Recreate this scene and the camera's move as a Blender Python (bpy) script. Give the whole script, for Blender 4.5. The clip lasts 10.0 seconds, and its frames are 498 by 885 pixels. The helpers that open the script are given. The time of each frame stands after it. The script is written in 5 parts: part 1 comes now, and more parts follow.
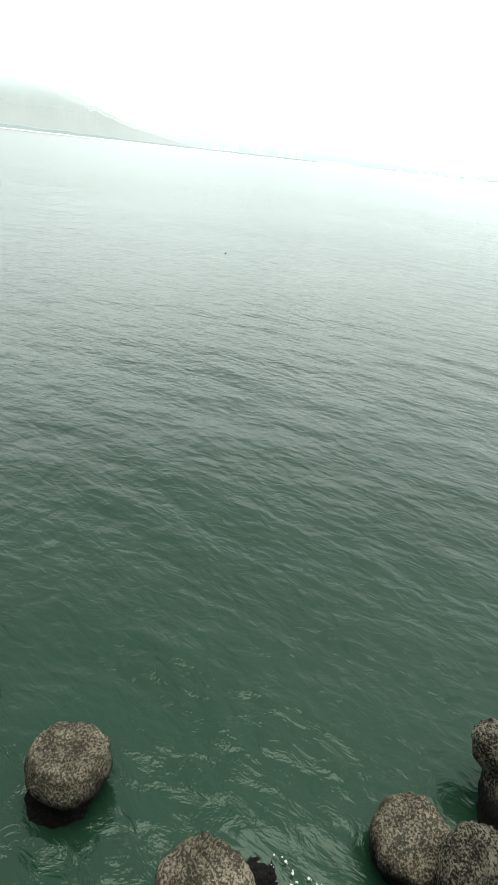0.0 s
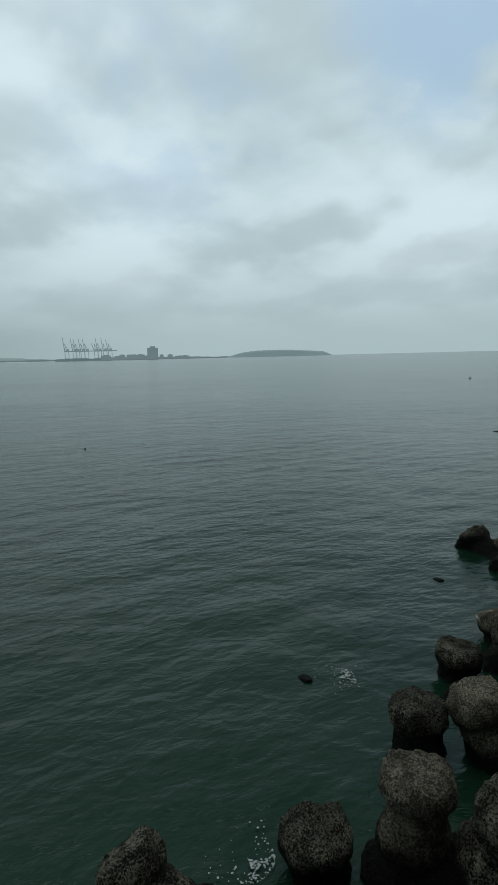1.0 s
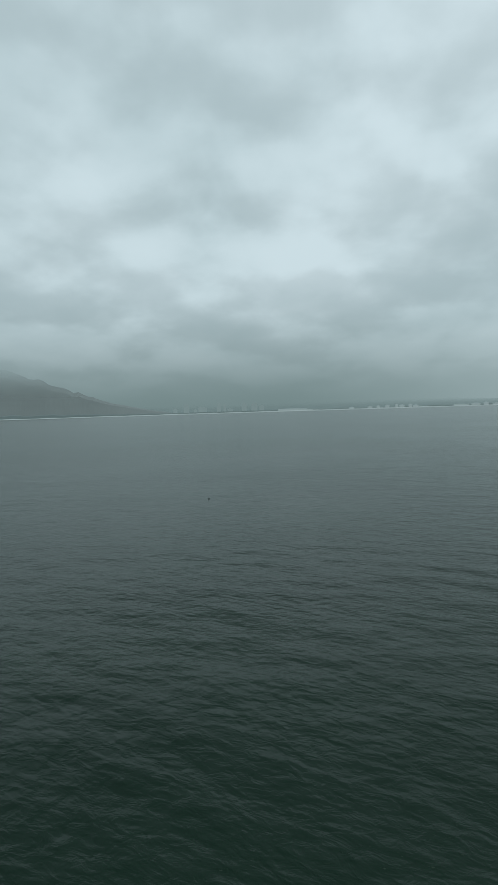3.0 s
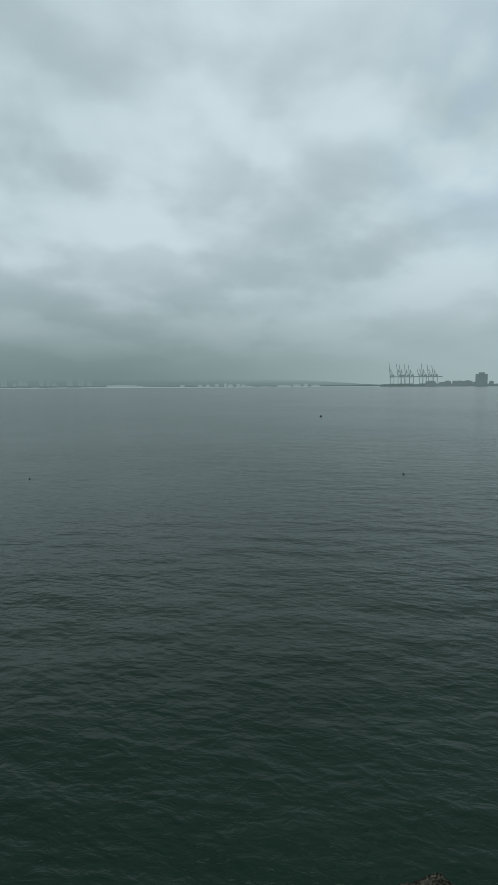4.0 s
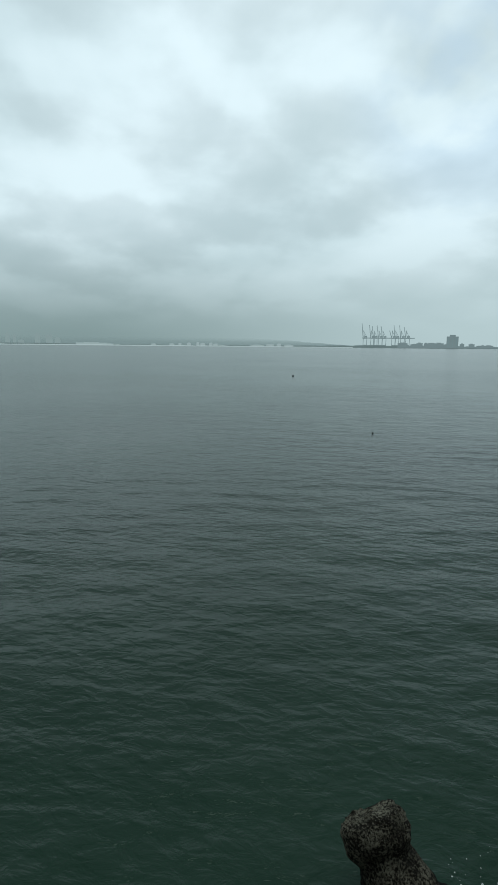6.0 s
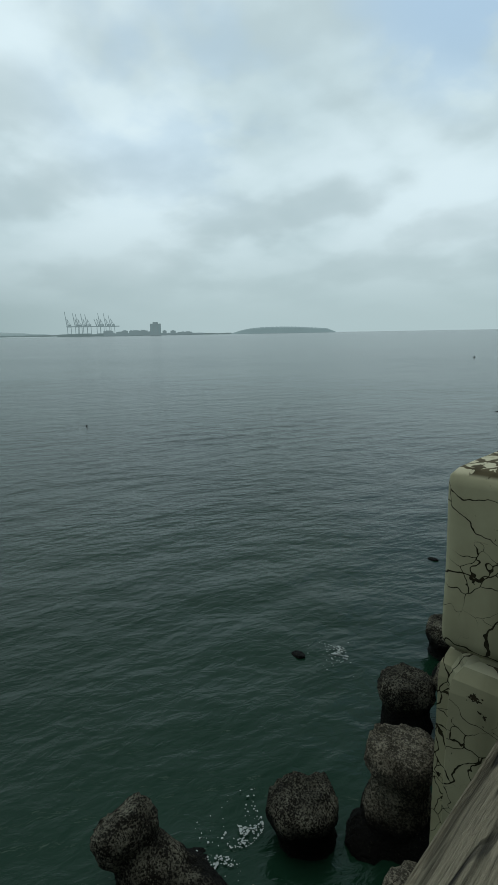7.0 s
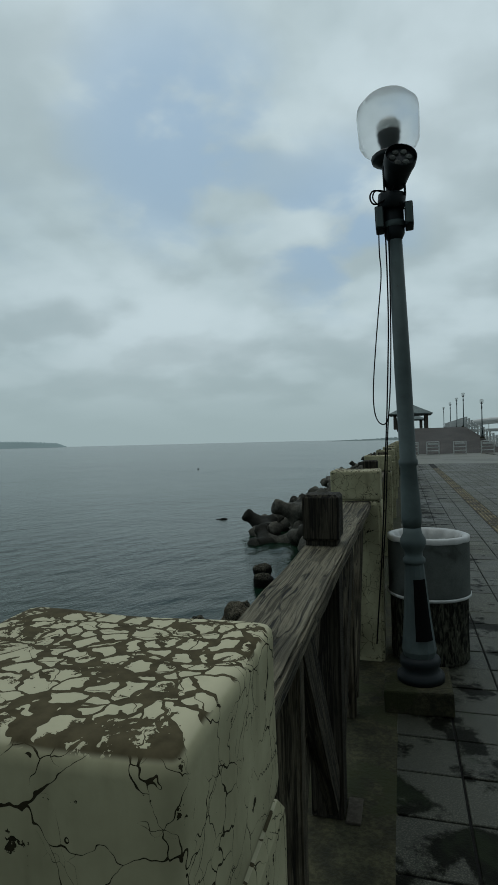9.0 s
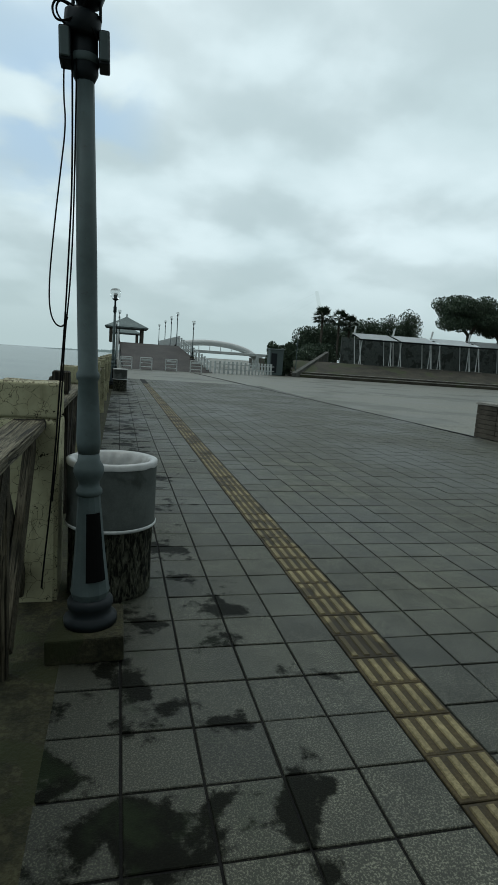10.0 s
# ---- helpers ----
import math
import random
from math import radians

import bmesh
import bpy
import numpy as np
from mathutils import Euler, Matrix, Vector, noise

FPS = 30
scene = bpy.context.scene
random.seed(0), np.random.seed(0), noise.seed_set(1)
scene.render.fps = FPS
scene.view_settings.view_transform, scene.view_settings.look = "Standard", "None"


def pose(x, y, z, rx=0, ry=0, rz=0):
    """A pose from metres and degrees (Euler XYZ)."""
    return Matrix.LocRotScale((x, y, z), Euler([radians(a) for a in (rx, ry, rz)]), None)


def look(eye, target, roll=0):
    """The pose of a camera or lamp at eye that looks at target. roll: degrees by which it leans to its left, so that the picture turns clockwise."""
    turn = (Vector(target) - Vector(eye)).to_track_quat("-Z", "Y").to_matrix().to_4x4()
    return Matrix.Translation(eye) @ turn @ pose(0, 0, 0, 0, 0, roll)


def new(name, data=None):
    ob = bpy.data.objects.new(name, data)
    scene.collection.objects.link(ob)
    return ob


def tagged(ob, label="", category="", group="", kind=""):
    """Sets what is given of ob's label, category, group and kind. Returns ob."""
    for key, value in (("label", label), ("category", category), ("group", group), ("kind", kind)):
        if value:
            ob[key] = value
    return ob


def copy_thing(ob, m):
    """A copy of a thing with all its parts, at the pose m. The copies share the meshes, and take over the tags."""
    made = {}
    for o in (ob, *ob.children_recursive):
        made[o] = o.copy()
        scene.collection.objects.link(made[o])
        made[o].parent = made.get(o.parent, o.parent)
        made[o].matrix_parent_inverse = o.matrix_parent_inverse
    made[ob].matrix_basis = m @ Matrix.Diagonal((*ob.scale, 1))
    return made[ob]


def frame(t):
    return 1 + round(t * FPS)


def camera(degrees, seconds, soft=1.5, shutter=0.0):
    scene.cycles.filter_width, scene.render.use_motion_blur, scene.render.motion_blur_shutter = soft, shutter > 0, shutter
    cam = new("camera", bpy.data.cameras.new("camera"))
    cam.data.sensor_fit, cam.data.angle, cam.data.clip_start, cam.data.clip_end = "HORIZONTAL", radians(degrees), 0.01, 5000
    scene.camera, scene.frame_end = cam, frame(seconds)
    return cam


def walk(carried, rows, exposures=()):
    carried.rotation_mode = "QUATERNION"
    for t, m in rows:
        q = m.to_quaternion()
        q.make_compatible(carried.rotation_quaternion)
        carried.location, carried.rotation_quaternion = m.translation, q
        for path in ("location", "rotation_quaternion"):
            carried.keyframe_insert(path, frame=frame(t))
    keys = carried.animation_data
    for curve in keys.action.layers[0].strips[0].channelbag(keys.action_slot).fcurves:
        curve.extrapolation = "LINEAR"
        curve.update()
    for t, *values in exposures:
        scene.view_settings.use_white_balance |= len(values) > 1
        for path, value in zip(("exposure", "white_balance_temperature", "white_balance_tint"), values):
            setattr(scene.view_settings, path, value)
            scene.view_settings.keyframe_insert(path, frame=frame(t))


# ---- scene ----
cam = camera(48.2, 10.0)
PATH = [
    (0, (-0.83, -2.6, 1.4), (-2.609, -2.656, 0.486), 6.4),
    (0.1, (-0.8, -2.55, 1.4), (-2.598, -2.32, 0.555), 2.3),
    (0.2, (-0.76, -2.5, 1.4), (-2.54, -1.989, 0.644), -2.5),
    (0.3, (-0.72, -2.45, 1.4), (-2.447, -1.677, 0.752), -8.0),
    (0.5, (-0.66, -2.43, 1.4), (-2.236, -1.302, 0.906), -9.0),
    (0.7, (-0.63, -2.46, 1.395), (-1.971, -0.997, 1.146), -9.5),
    (1, (-0.575, -2.539, 1.391), (-1.901, -1.073, 1.085), -1.4),
    (1.2, (-0.633, -2.447, 1.335), (-1.934, -0.969, 0.981), -2.1),
    (1.5, (-0.506, -2.575, 1.462), (-1.953, -1.23, 1.148), -1.8),
    (2, (-0.492, -2.746, 1.51), (-2.348, -2.121, 1.102), 0.3),
    (3.3, (-0.51, -2.72, 1.458), (-2.507, -2.808, 1.38), -1.8),
    (3.5, (-0.512, -2.71, 1.454), (-2.497, -2.463, 1.451), -2.3),
    (4, (-0.515, -2.69, 1.439), (-2.43, -2.147, 1.239), -0.3),
    (4.5, (-0.515, -2.68, 1.422), (-2.429, -2.129, 1.248), -0.5),
    (5, (-0.515, -2.66, 1.405), (-2.415, -2.08, 1.178), 0.5),
    (5.2, (-0.515, -2.65, 1.4), (-2.411, -2.067, 1.143), 0.5),
    (6.3, (-0.516, -2.6, 1.337), (-2.329, -1.873, 0.906), 1.5),
    (6.5, (-0.5, -2.547, 1.34), (-2.133, -1.472, 0.914), 1.2),
    (7, (-0.485, -2.518, 1.441), (-1.81, -1.07, 1.055), -1.0),
    (7.3, (-0.491, -2.518, 1.439), (-1.482, -0.818, 1.08), 2.7),
    (7.5, (-0.486, -2.546, 1.445), (-1.443, -0.817, 1.136), 3.5),
    (8, (-0.451, -2.519, 1.461), (-1.416, -0.794, 1.158), -1.0),
    (8.2, (-0.448, -2.505, 1.467), (-1.435, -0.789, 1.196), -1.1),
    (8.5, (-0.443, -2.484, 1.475), (-1.463, -0.781, 1.229), -1.2),
    (8.7, (-0.381, -2.452, 1.516), (-1.251, -0.654, 1.418), -1.4),
    (8.8, (-0.341, -2.384, 1.509), (-1.15, -0.557, 1.44), -1.9),
    (8.9, (-0.285, -2.35, 1.519), (-0.972, -0.473, 1.462), -1.6),
    (9, (-0.223, -2.312, 1.514), (-0.755, -0.384, 1.512), -1.4),
    (9.1, (-0.149, -2.162, 1.518), (-0.546, -0.202, 1.496), -0.7),
    (9.2, (-0.099, -2.089, 1.499), (-0.408, -0.115, 1.408), 0.1),
    (9.3, (-0.078, -2.070, 1.504), (-0.329, -0.089, 1.381), -0.6),
    (9.5, (0.004, -1.944, 1.466), (0.089, 0.044, 1.263), 1.0),
    (9.7, (0.045, -1.882, 1.463), (0.474, 0.055, 1.205), 1.4),
    (9.8, (-0.045, -1.829, 1.483), (0.544, 0.068, 1.248), 4.2),
    (10, (-0.055, -1.746, 1.498), (0.410, 0.178, 1.207), 3.9),
]
EXPOSURES = [(0, 2.2, 7450, 18), (0.1, 2.05, 7300, 16), (0.3, 1.35, 6950, 10), (0.5, 0.62, 6750, 10), (0.9, 0.08, 6500, 10), (1.2, 0.0, 6500, 10), (2.0, 0.2, 6500, 10), (2.8, 0.0, 6500, 9), (3.4, -0.2, 6500, 9), (3.6, -0.18, 6500, 9), (4.0, -0.15, 6500, 9), (4.5, -0.18, 6500, 9), (5.2, -0.1, 6500, 9), (6.3, 0.32, 6500, 9), (7.0, 0.14, 6500, 9), (8.5, 0.15, 6500, 9), (9.0, -0.25, 6500, 9), (9.4, -0.15, 6550, 10), (9.7, 0.18, 6650, 10), (10.0, 0.24, 6600, 9)]
walk(cam, [(t, look(eye, target, roll)) for t, eye, target, roll in PATH], EXPOSURES)

# ---------------------------------------------------------------- sky and sun
SEA = -2.45
world = bpy.data.worlds.new("overcast_sky")
scene.world = world
world.use_nodes = True
wt = world.node_tree
wt.nodes.clear()


def nd(tree, kind, inputs=None, **props):
    n = tree.nodes.new(kind)
    for k, v in props.items():
        setattr(n, k, v)
    for k, v in (inputs or {}).items():
        if isinstance(v, bpy.types.NodeSocket):
            tree.links.new(v, n.inputs[k])
        else:
            n.inputs[k].default_value = v
    return n


def mth(tree, op, a, b=0.0, c=0.0, clamp=False):
    return nd(tree, "ShaderNodeMath", {0: a, 1: b, 2: c}, operation=op, use_clamp=clamp).outputs[0]


def rng(tree, v, a, b, c=0.0, d=1.0, smooth=True):
    n = nd(tree, "ShaderNodeMapRange", {0: v, 1: a, 2: b, 3: c, 4: d})
    n.interpolation_type = "SMOOTHSTEP" if smooth else "LINEAR"
    return n.outputs[0]


def mixc(tree, f, a, b, mode="MIX"):
    n = nd(tree, "ShaderNodeMix", data_type="RGBA", blend_type=mode)
    for i, v in ((0, f), (6, a), (7, b)):
        if isinstance(v, bpy.types.NodeSocket):
            tree.links.new(v, n.inputs[i])
        else:
            n.inputs[i].default_value = (*v, 1) if isinstance(v, tuple) and len(v) == 3 else v
    return n.outputs[2]


def noise_at(tree, vec, scale, detail=4.0, rough=0.55, dist=0.0):
    return nd(tree, "ShaderNodeTexNoise", {"Vector": vec, "Scale": scale, "Detail": detail, "Roughness": rough, "Distortion": dist}).outputs["Fac"]


SUN_EL, SUN_AZ = radians(80), radians(-75)
sky = nd(wt, "ShaderNodeTexSky", sky_type="NISHITA", sun_disc=False, sun_elevation=SUN_EL, sun_rotation=SUN_AZ, dust_density=3.0)
blue = nd(wt, "ShaderNodeVectorMath", {0: sky.outputs[0], 3: 0.1}, operation="SCALE").outputs[0]
way = nd(wt, "ShaderNodeTexCoord").outputs["Generated"]
sep = nd(wt, "ShaderNodeSeparateXYZ", {0: way})
up = mth(wt, "MAXIMUM", sep.outputs[2], 0.0)
low = mth(wt, "ADD", up, 0.34)
flat = nd(wt, "ShaderNodeCombineXYZ", {0: mth(wt, "DIVIDE", sep.outputs[0], low), 1: mth(wt, "DIVIDE", sep.outputs[1], low), 2: 0.0}).outputs[0]


def heap(vec):
    """Thickness of the cloud cover: broad banks with smaller puffs on them."""
    bank = noise_at(wt, vec, 1.5, 2.0, 0.4, 0.1)
    puff = noise_at(wt, vec, 3.8, 5.0, 0.45, 0.1)
    return mth(wt, "ADD", mth(wt, "MULTIPLY", bank, 0.6), mth(wt, "MULTIPLY", puff, 0.4))


puffs = heap(flat)
above = heap(nd(wt, "ShaderNodeVectorMath", {0: flat, 3: 0.9}, operation="SCALE").outputs[0])
cloud = mixc(wt, rng(wt, puffs, 0.36, 0.64), (0.44, 0.56, 0.60), (0.585, 0.71, 0.76))
# tops of the puffs catch more light than their undersides
tops = rng(wt, mth(wt, "SUBTRACT", puffs, above), -0.07, 0.07, 0.935, 1.065)
cloud = nd(wt, "ShaderNodeVectorMath", {0: cloud, 3: tops}, operation="SCALE").outputs[0]
# thin places in the cover, where the blue shows
ragged = noise_at(wt, flat, 3.4, 5.0, 0.5, 0.2)
for heading, reach, clear in (((-0.33, 0.81, 0.48), 0.975, 0.85), ((-0.10, 0.93, 0.35), 0.985, 0.85), ((-0.70, 0.60, 0.38), 0.97, 0.35)):
    near = nd(wt, "ShaderNodeVectorMath", {0: way, 1: Vector(heading).normalized()}, operation="DOT_PRODUCT").outputs["Value"]
    thin = mth(wt, "MULTIPLY", rng(wt, near, reach, 1.0), rng(wt, ragged, 0.41, 0.56))
    cloud = mixc(wt, mth(wt, "MULTIPLY", thin, clear), cloud, mixc(wt, 0.85, blue, (0.37, 0.54, 0.70)))
# the cover is lighter overhead and towards the sun, grey and hazy at the horizon
cloud = mixc(wt, rng(wt, up, 0.05, 0.75), cloud, (1.12, 1.10, 1.10), "MULTIPLY")
haze = mixc(wt, rng(wt, sep.outputs[1], 0.0, 0.72), (0.185, 0.26, 0.265), (0.385, 0.495, 0.515))
cover = mixc(wt, rng(wt, up, 0.0, 0.22, 1.0, 0.0), cloud, haze)
# unseen sky inland and behind, darkened to shade the faces turned that way
inland = nd(wt, "ShaderNodeVectorMath", {0: way, 1: (0.55, -0.83, -0.1)}, operation="DOT_PRODUCT").outputs["Value"]
cover = mixc(wt, rng(wt, inland, 0.0, 0.7, 0.0, 0.84), cover, (0.09, 0.112, 0.116))
back = nd(wt, "ShaderNodeBackground", {"Color": cover, "Strength": 1.0})
nd(wt, "ShaderNodeOutputWorld", {"Surface": back.outputs[0]})

sun = new("sun", bpy.data.lights.new("sun", "SUN"))
sun.data.energy, sun.data.angle, sun.data.color = 0.5, radians(30), (1.0, 0.97, 0.92)
sun.matrix_world = look((-39 * math.cos(SUN_EL), 10 * math.cos(SUN_EL), 40 * math.sin(SUN_EL)), (0, 0, 0))


# ---------------------------------------------------------------- materials
def material(name):
    m = bpy.data.materials.new(name)
    m.use_nodes = True
    t = m.node_tree
    return m, t, t.nodes["Principled BSDF"]


def put(t, bsdf, **kw):
    for k, v in kw.items():
        k = k.replace("_", " ")
        if isinstance(v, bpy.types.NodeSocket):
            t.links.new(v, bsdf.inputs[k])
        else:
            bsdf.inputs[k].default_value = (*v, 1) if isinstance(v, tuple) else v


def dull(bsdf, level=0.22):
    bsdf.inputs["Specular IOR Level"].default_value = level


def relief(t, height, strength, distance=0.01):
    return nd(t, "ShaderNodeBump", {"Height": height, "Strength": strength, "Distance": distance}).outputs[0]


def space(t, stretch=(1, 1, 1), kind="Object"):
    c = nd(t, "ShaderNodeTexCoord").outputs[kind] if kind != "World" else nd(t, "ShaderNodeNewGeometry").outputs["Position"]
    return nd(t, "ShaderNodeVectorMath", {0: c, 1: stretch}, operation="MULTIPLY").outputs[0]


def stony(name, dark, light, scale=8.0, rough=0.85, bump=0.4, grit=90.0, stain=None, where="World", each=0.0, speck=0.45, gloss=0.22):
    """Mineral surface: cloudy tone, fine grit, optional stains."""
    m, t, b = material(name)
    p = space(t, kind=where)
    tone = noise_at(t, p, scale, 6, 0.6)
    g = noise_at(t, p, grit, 3, 0.7)
    dull(b, gloss)
    col = mixc(t, rng(t, tone, 0.3, 0.7), dark, light)
    col = mixc(t, mth(t, "MULTIPLY", rng(t, g, 0.42, 0.58), speck), col, tuple(c * 0.4 for c in dark))
    if stain:
        col = mixc(t, rng(t, noise_at(t, p, scale * 0.35, 5, 0.55, 0.3), 0.53, 0.57, 0.0, 0.85), col, stain)
    if each:
        r = nd(t, "ShaderNodeObjectInfo").outputs["Random"]
        col = mixc(t, 1.0, col, mixc(t, r, (1 - each,) * 3, (1 + each,) * 3), "MULTIPLY")
    put(t, b, Base_Color=col, Roughness=rng(t, tone, 0.2, 0.8, rough - 0.12, min(1, rough + 0.1)), Normal=relief(t, mth(t, "ADD", g, mth(t, "MULTIPLY", tone, 0.6)), bump))
    return m


def wooden(name, dark, light, deep=0.8, rot=0.0):
    """Weathered timber with the grain along local x."""
    m, t, b = material(name)
    dull(b)
    bend = nd(t, "ShaderNodeTexNoise", {"Vector": space(t, (2.2, 7, 7)), "Scale": 1.0, "Detail": 3.0}).outputs["Color"]
    p = nd(t, "ShaderNodeVectorMath", {0: space(t, (2.0, 115, 115)), 1: nd(t, "ShaderNodeVectorMath", {0: bend, 3: 3.2}, operation="SCALE").outputs[0]}, operation="ADD").outputs[0]
    r = nd(t, "ShaderNodeObjectInfo").outputs["Random"]
    p = nd(t, "ShaderNodeVectorMath", {0: p, 1: nd(t, "ShaderNodeCombineXYZ", {0: mth(t, "MULTIPLY", r, 31.0), 1: r, 2: 0.0}).outputs[0]}, operation="ADD").outputs[0]
    grain = noise_at(t, p, 1.0, 6, 0.62, 0.3)
    fib = noise_at(t, p, 3.2, 4, 0.6, 0.2)
    checks = rng(t, noise_at(t, p, 0.42, 4, 0.55, 0.2), 0.60, 0.62)
    wear = noise_at(t, space(t), 3.5, 4)
    lines = nd(t, "ShaderNodeVectorMath", {0: space(t, (1.1, 26, 26)), 1: nd(t, "ShaderNodeVectorMath", {0: bend, 3: 1.4}, operation="SCALE").outputs[0]}, operation="ADD").outputs[0]
    lines = nd(t, "ShaderNodeVectorMath", {0: lines, 1: nd(t, "ShaderNodeCombineXYZ", {0: mth(t, "MULTIPLY", r, 17.0), 1: 0.0, 2: 0.0}).outputs[0]}, operation="ADD").outputs[0]
    split = rng(t, mth(t, "ABSOLUTE", mth(t, "SUBTRACT", noise_at(t, lines, 1.0, 2, 0.4), 0.5)), 0.004, 0.016, 1.0, 0.0)
    split = mth(t, "MULTIPLY", split, rng(t, noise_at(t, space(t, (1, 3, 3)), 4.0, 2), 0.44, 0.54))
    checks = mth(t, "MAXIMUM", checks, split)
    col = mixc(t, rng(t, grain, 0.40, 0.58), dark, light)
    col = mixc(t, mth(t, "MULTIPLY", rng(t, fib, 0.45, 0.6), 0.34), col, tuple(c * 0.45 for c in dark))
    col = mixc(t, mth(t, "MULTIPLY", checks, 0.85), col, (0.012, 0.011, 0.01))
    col = mixc(t, rng(t, wear, 0.5, 0.75, 0.0, 0.6), col, tuple(c * 0.35 for c in dark))
    each = mixc(t, r, (0.5, 0.5, 0.5), (1.55, 1.52, 1.45))
    if not rot:
        col = mixc(t, 1.0, col, each, "MULTIPLY")
    if rot:
        # blackened ends: rot, with the dark of an unbuilt hollow painted in
        lx = nd(t, "ShaderNodeSeparateXYZ", {0: space(t)}).outputs[0]
        end = mth(t, "MINIMUM", lx, mth(t, "SUBTRACT", rot, lx))
        ragged = mth(t, "ADD", end, mth(t, "MULTIPLY", noise_at(t, space(t, (1, 1.6, 1)), 16.0, 4, 0.65), -0.11))
        col = mixc(t, rng(t, ragged, 0.0, 0.03, 0.95, 0.0), col, (0.006, 0.005, 0.004))
    put(t, b, Base_Color=col, Roughness=0.82, Normal=relief(t, mth(t, "SUBTRACT", mth(t, "ADD", grain, fib), mth(t, "MULTIPLY", checks, 1.5)), deep, 0.012))
    return m


def painted(name, colour, rough=0.5, metal=0.0, wear=0.25, scale=14.0, rust=(0.05, 0.04, 0.03)):
    m, t, b = material(name)
    p = space(t, kind="World")
    tone = noise_at(t, p, scale, 6, 0.65)
    col = mixc(t, rng(t, tone, 0.35, 0.7), tuple(c * 0.8 for c in colour), colour)
    col = mixc(t, rng(t, noise_at(t, p, scale * 2.3, 5, 0.7, 0.5), 0.62, 0.7, 0.0, wear), col, rust)
    put(t, b, Base_Color=col, Roughness=rng(t, tone, 0.2, 0.8, rough - 0.08, rough + 0.12), Metallic=metal, Normal=relief(t, tone, 0.12))
    return m


def cracked_paint(name):
    """Cream paint on concrete: crazed by long cracks, flaked off in patches, most on the level top."""
    m, t, b = material(name)
    p = space(t, kind="World")
    dull(b)
    warp = nd(t, "ShaderNodeTexNoise", {"Vector": p, "Scale": 16.0, "Detail": 3.0, "Roughness": 0.55}).outputs["Color"]
    q = nd(t, "ShaderNodeVectorMath", {0: p, 1: nd(t, "ShaderNodeVectorMath", {0: warp, 3: 0.06}, operation="SCALE").outputs[0]}, operation="ADD").outputs[0]
    edge = nd(t, "ShaderNodeTexVoronoi", {"Vector": q, "Scale": 13.0, "Randomness": 1.0}, feature="DISTANCE_TO_EDGE").outputs["Distance"]
    edge2 = nd(t, "ShaderNodeTexVoronoi", {"Vector": q, "Scale": 30.0}, feature="DISTANCE_TO_EDGE").outputs["Distance"]
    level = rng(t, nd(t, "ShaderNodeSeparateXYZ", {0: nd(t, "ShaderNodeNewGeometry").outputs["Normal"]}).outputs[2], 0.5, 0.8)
    blot = noise_at(t, p, 7.0, 5, 0.6)
    wide = mth(t, "MULTIPLY", rng(t, blot, 0.36, 0.62, 0.0, 0.0145), 1.0)
    crack = mth(t, "LESS_THAN", edge, wide)
    craze = mth(t, "MULTIPLY", mth(t, "LESS_THAN", edge2, rng(t, blot, 0.35, 0.65, 0.04, 0.13)), level)
    bare = mth(t, "MULTIPLY", mth(t, "GREATER_THAN", noise_at(t, p, 11.0, 8, 0.68, 0.3), 0.565), level)
    chip = mth(t, "GREATER_THAN", noise_at(t, p, 34.0, 5, 0.7), 0.655)
    hair = mth(t, "LESS_THAN", edge2, rng(t, noise_at(t, p, 9.0, 3), 0.5, 0.66, 0.0, 0.020))
    chip = mth(t, "MAXIMUM", chip, hair)
    lost = mth(t, "MAXIMUM", mth(t, "MAXIMUM", crack, craze), mth(t, "MAXIMUM", bare, chip))
    paint = mixc(t, rng(t, noise_at(t, p, 4.0, 6, 0.6), 0.3, 0.7), (0.28, 0.265, 0.165), (0.45, 0.425, 0.275))
    paint = mixc(t, rng(t, noise_at(t, space(t, (9, 9, 1.2), "World"), 1.6, 5, 0.6), 0.52, 0.7, 0.0, 0.45), paint, (0.15, 0.143, 0.08))
    # level faces get paler paint and a browner bare ground than the sides
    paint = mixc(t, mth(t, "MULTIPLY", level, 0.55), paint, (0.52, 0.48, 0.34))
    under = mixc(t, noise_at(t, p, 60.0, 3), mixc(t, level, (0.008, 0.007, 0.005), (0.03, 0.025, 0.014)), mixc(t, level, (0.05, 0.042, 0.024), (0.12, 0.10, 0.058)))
    col = mixc(t, lost, paint, under)
    h = mth(t, "SUBTRACT", mth(t, "MULTIPLY", noise_at(t, p, 120.0, 3, 0.6), 0.12), lost)
    put(t, b, Base_Color=col, Roughness=0.82, Specular_IOR_Level=rng(t, lost, 0, 1, 0.2, 0.04), Normal=relief(t, h, 0.8, 0.003))
    return m


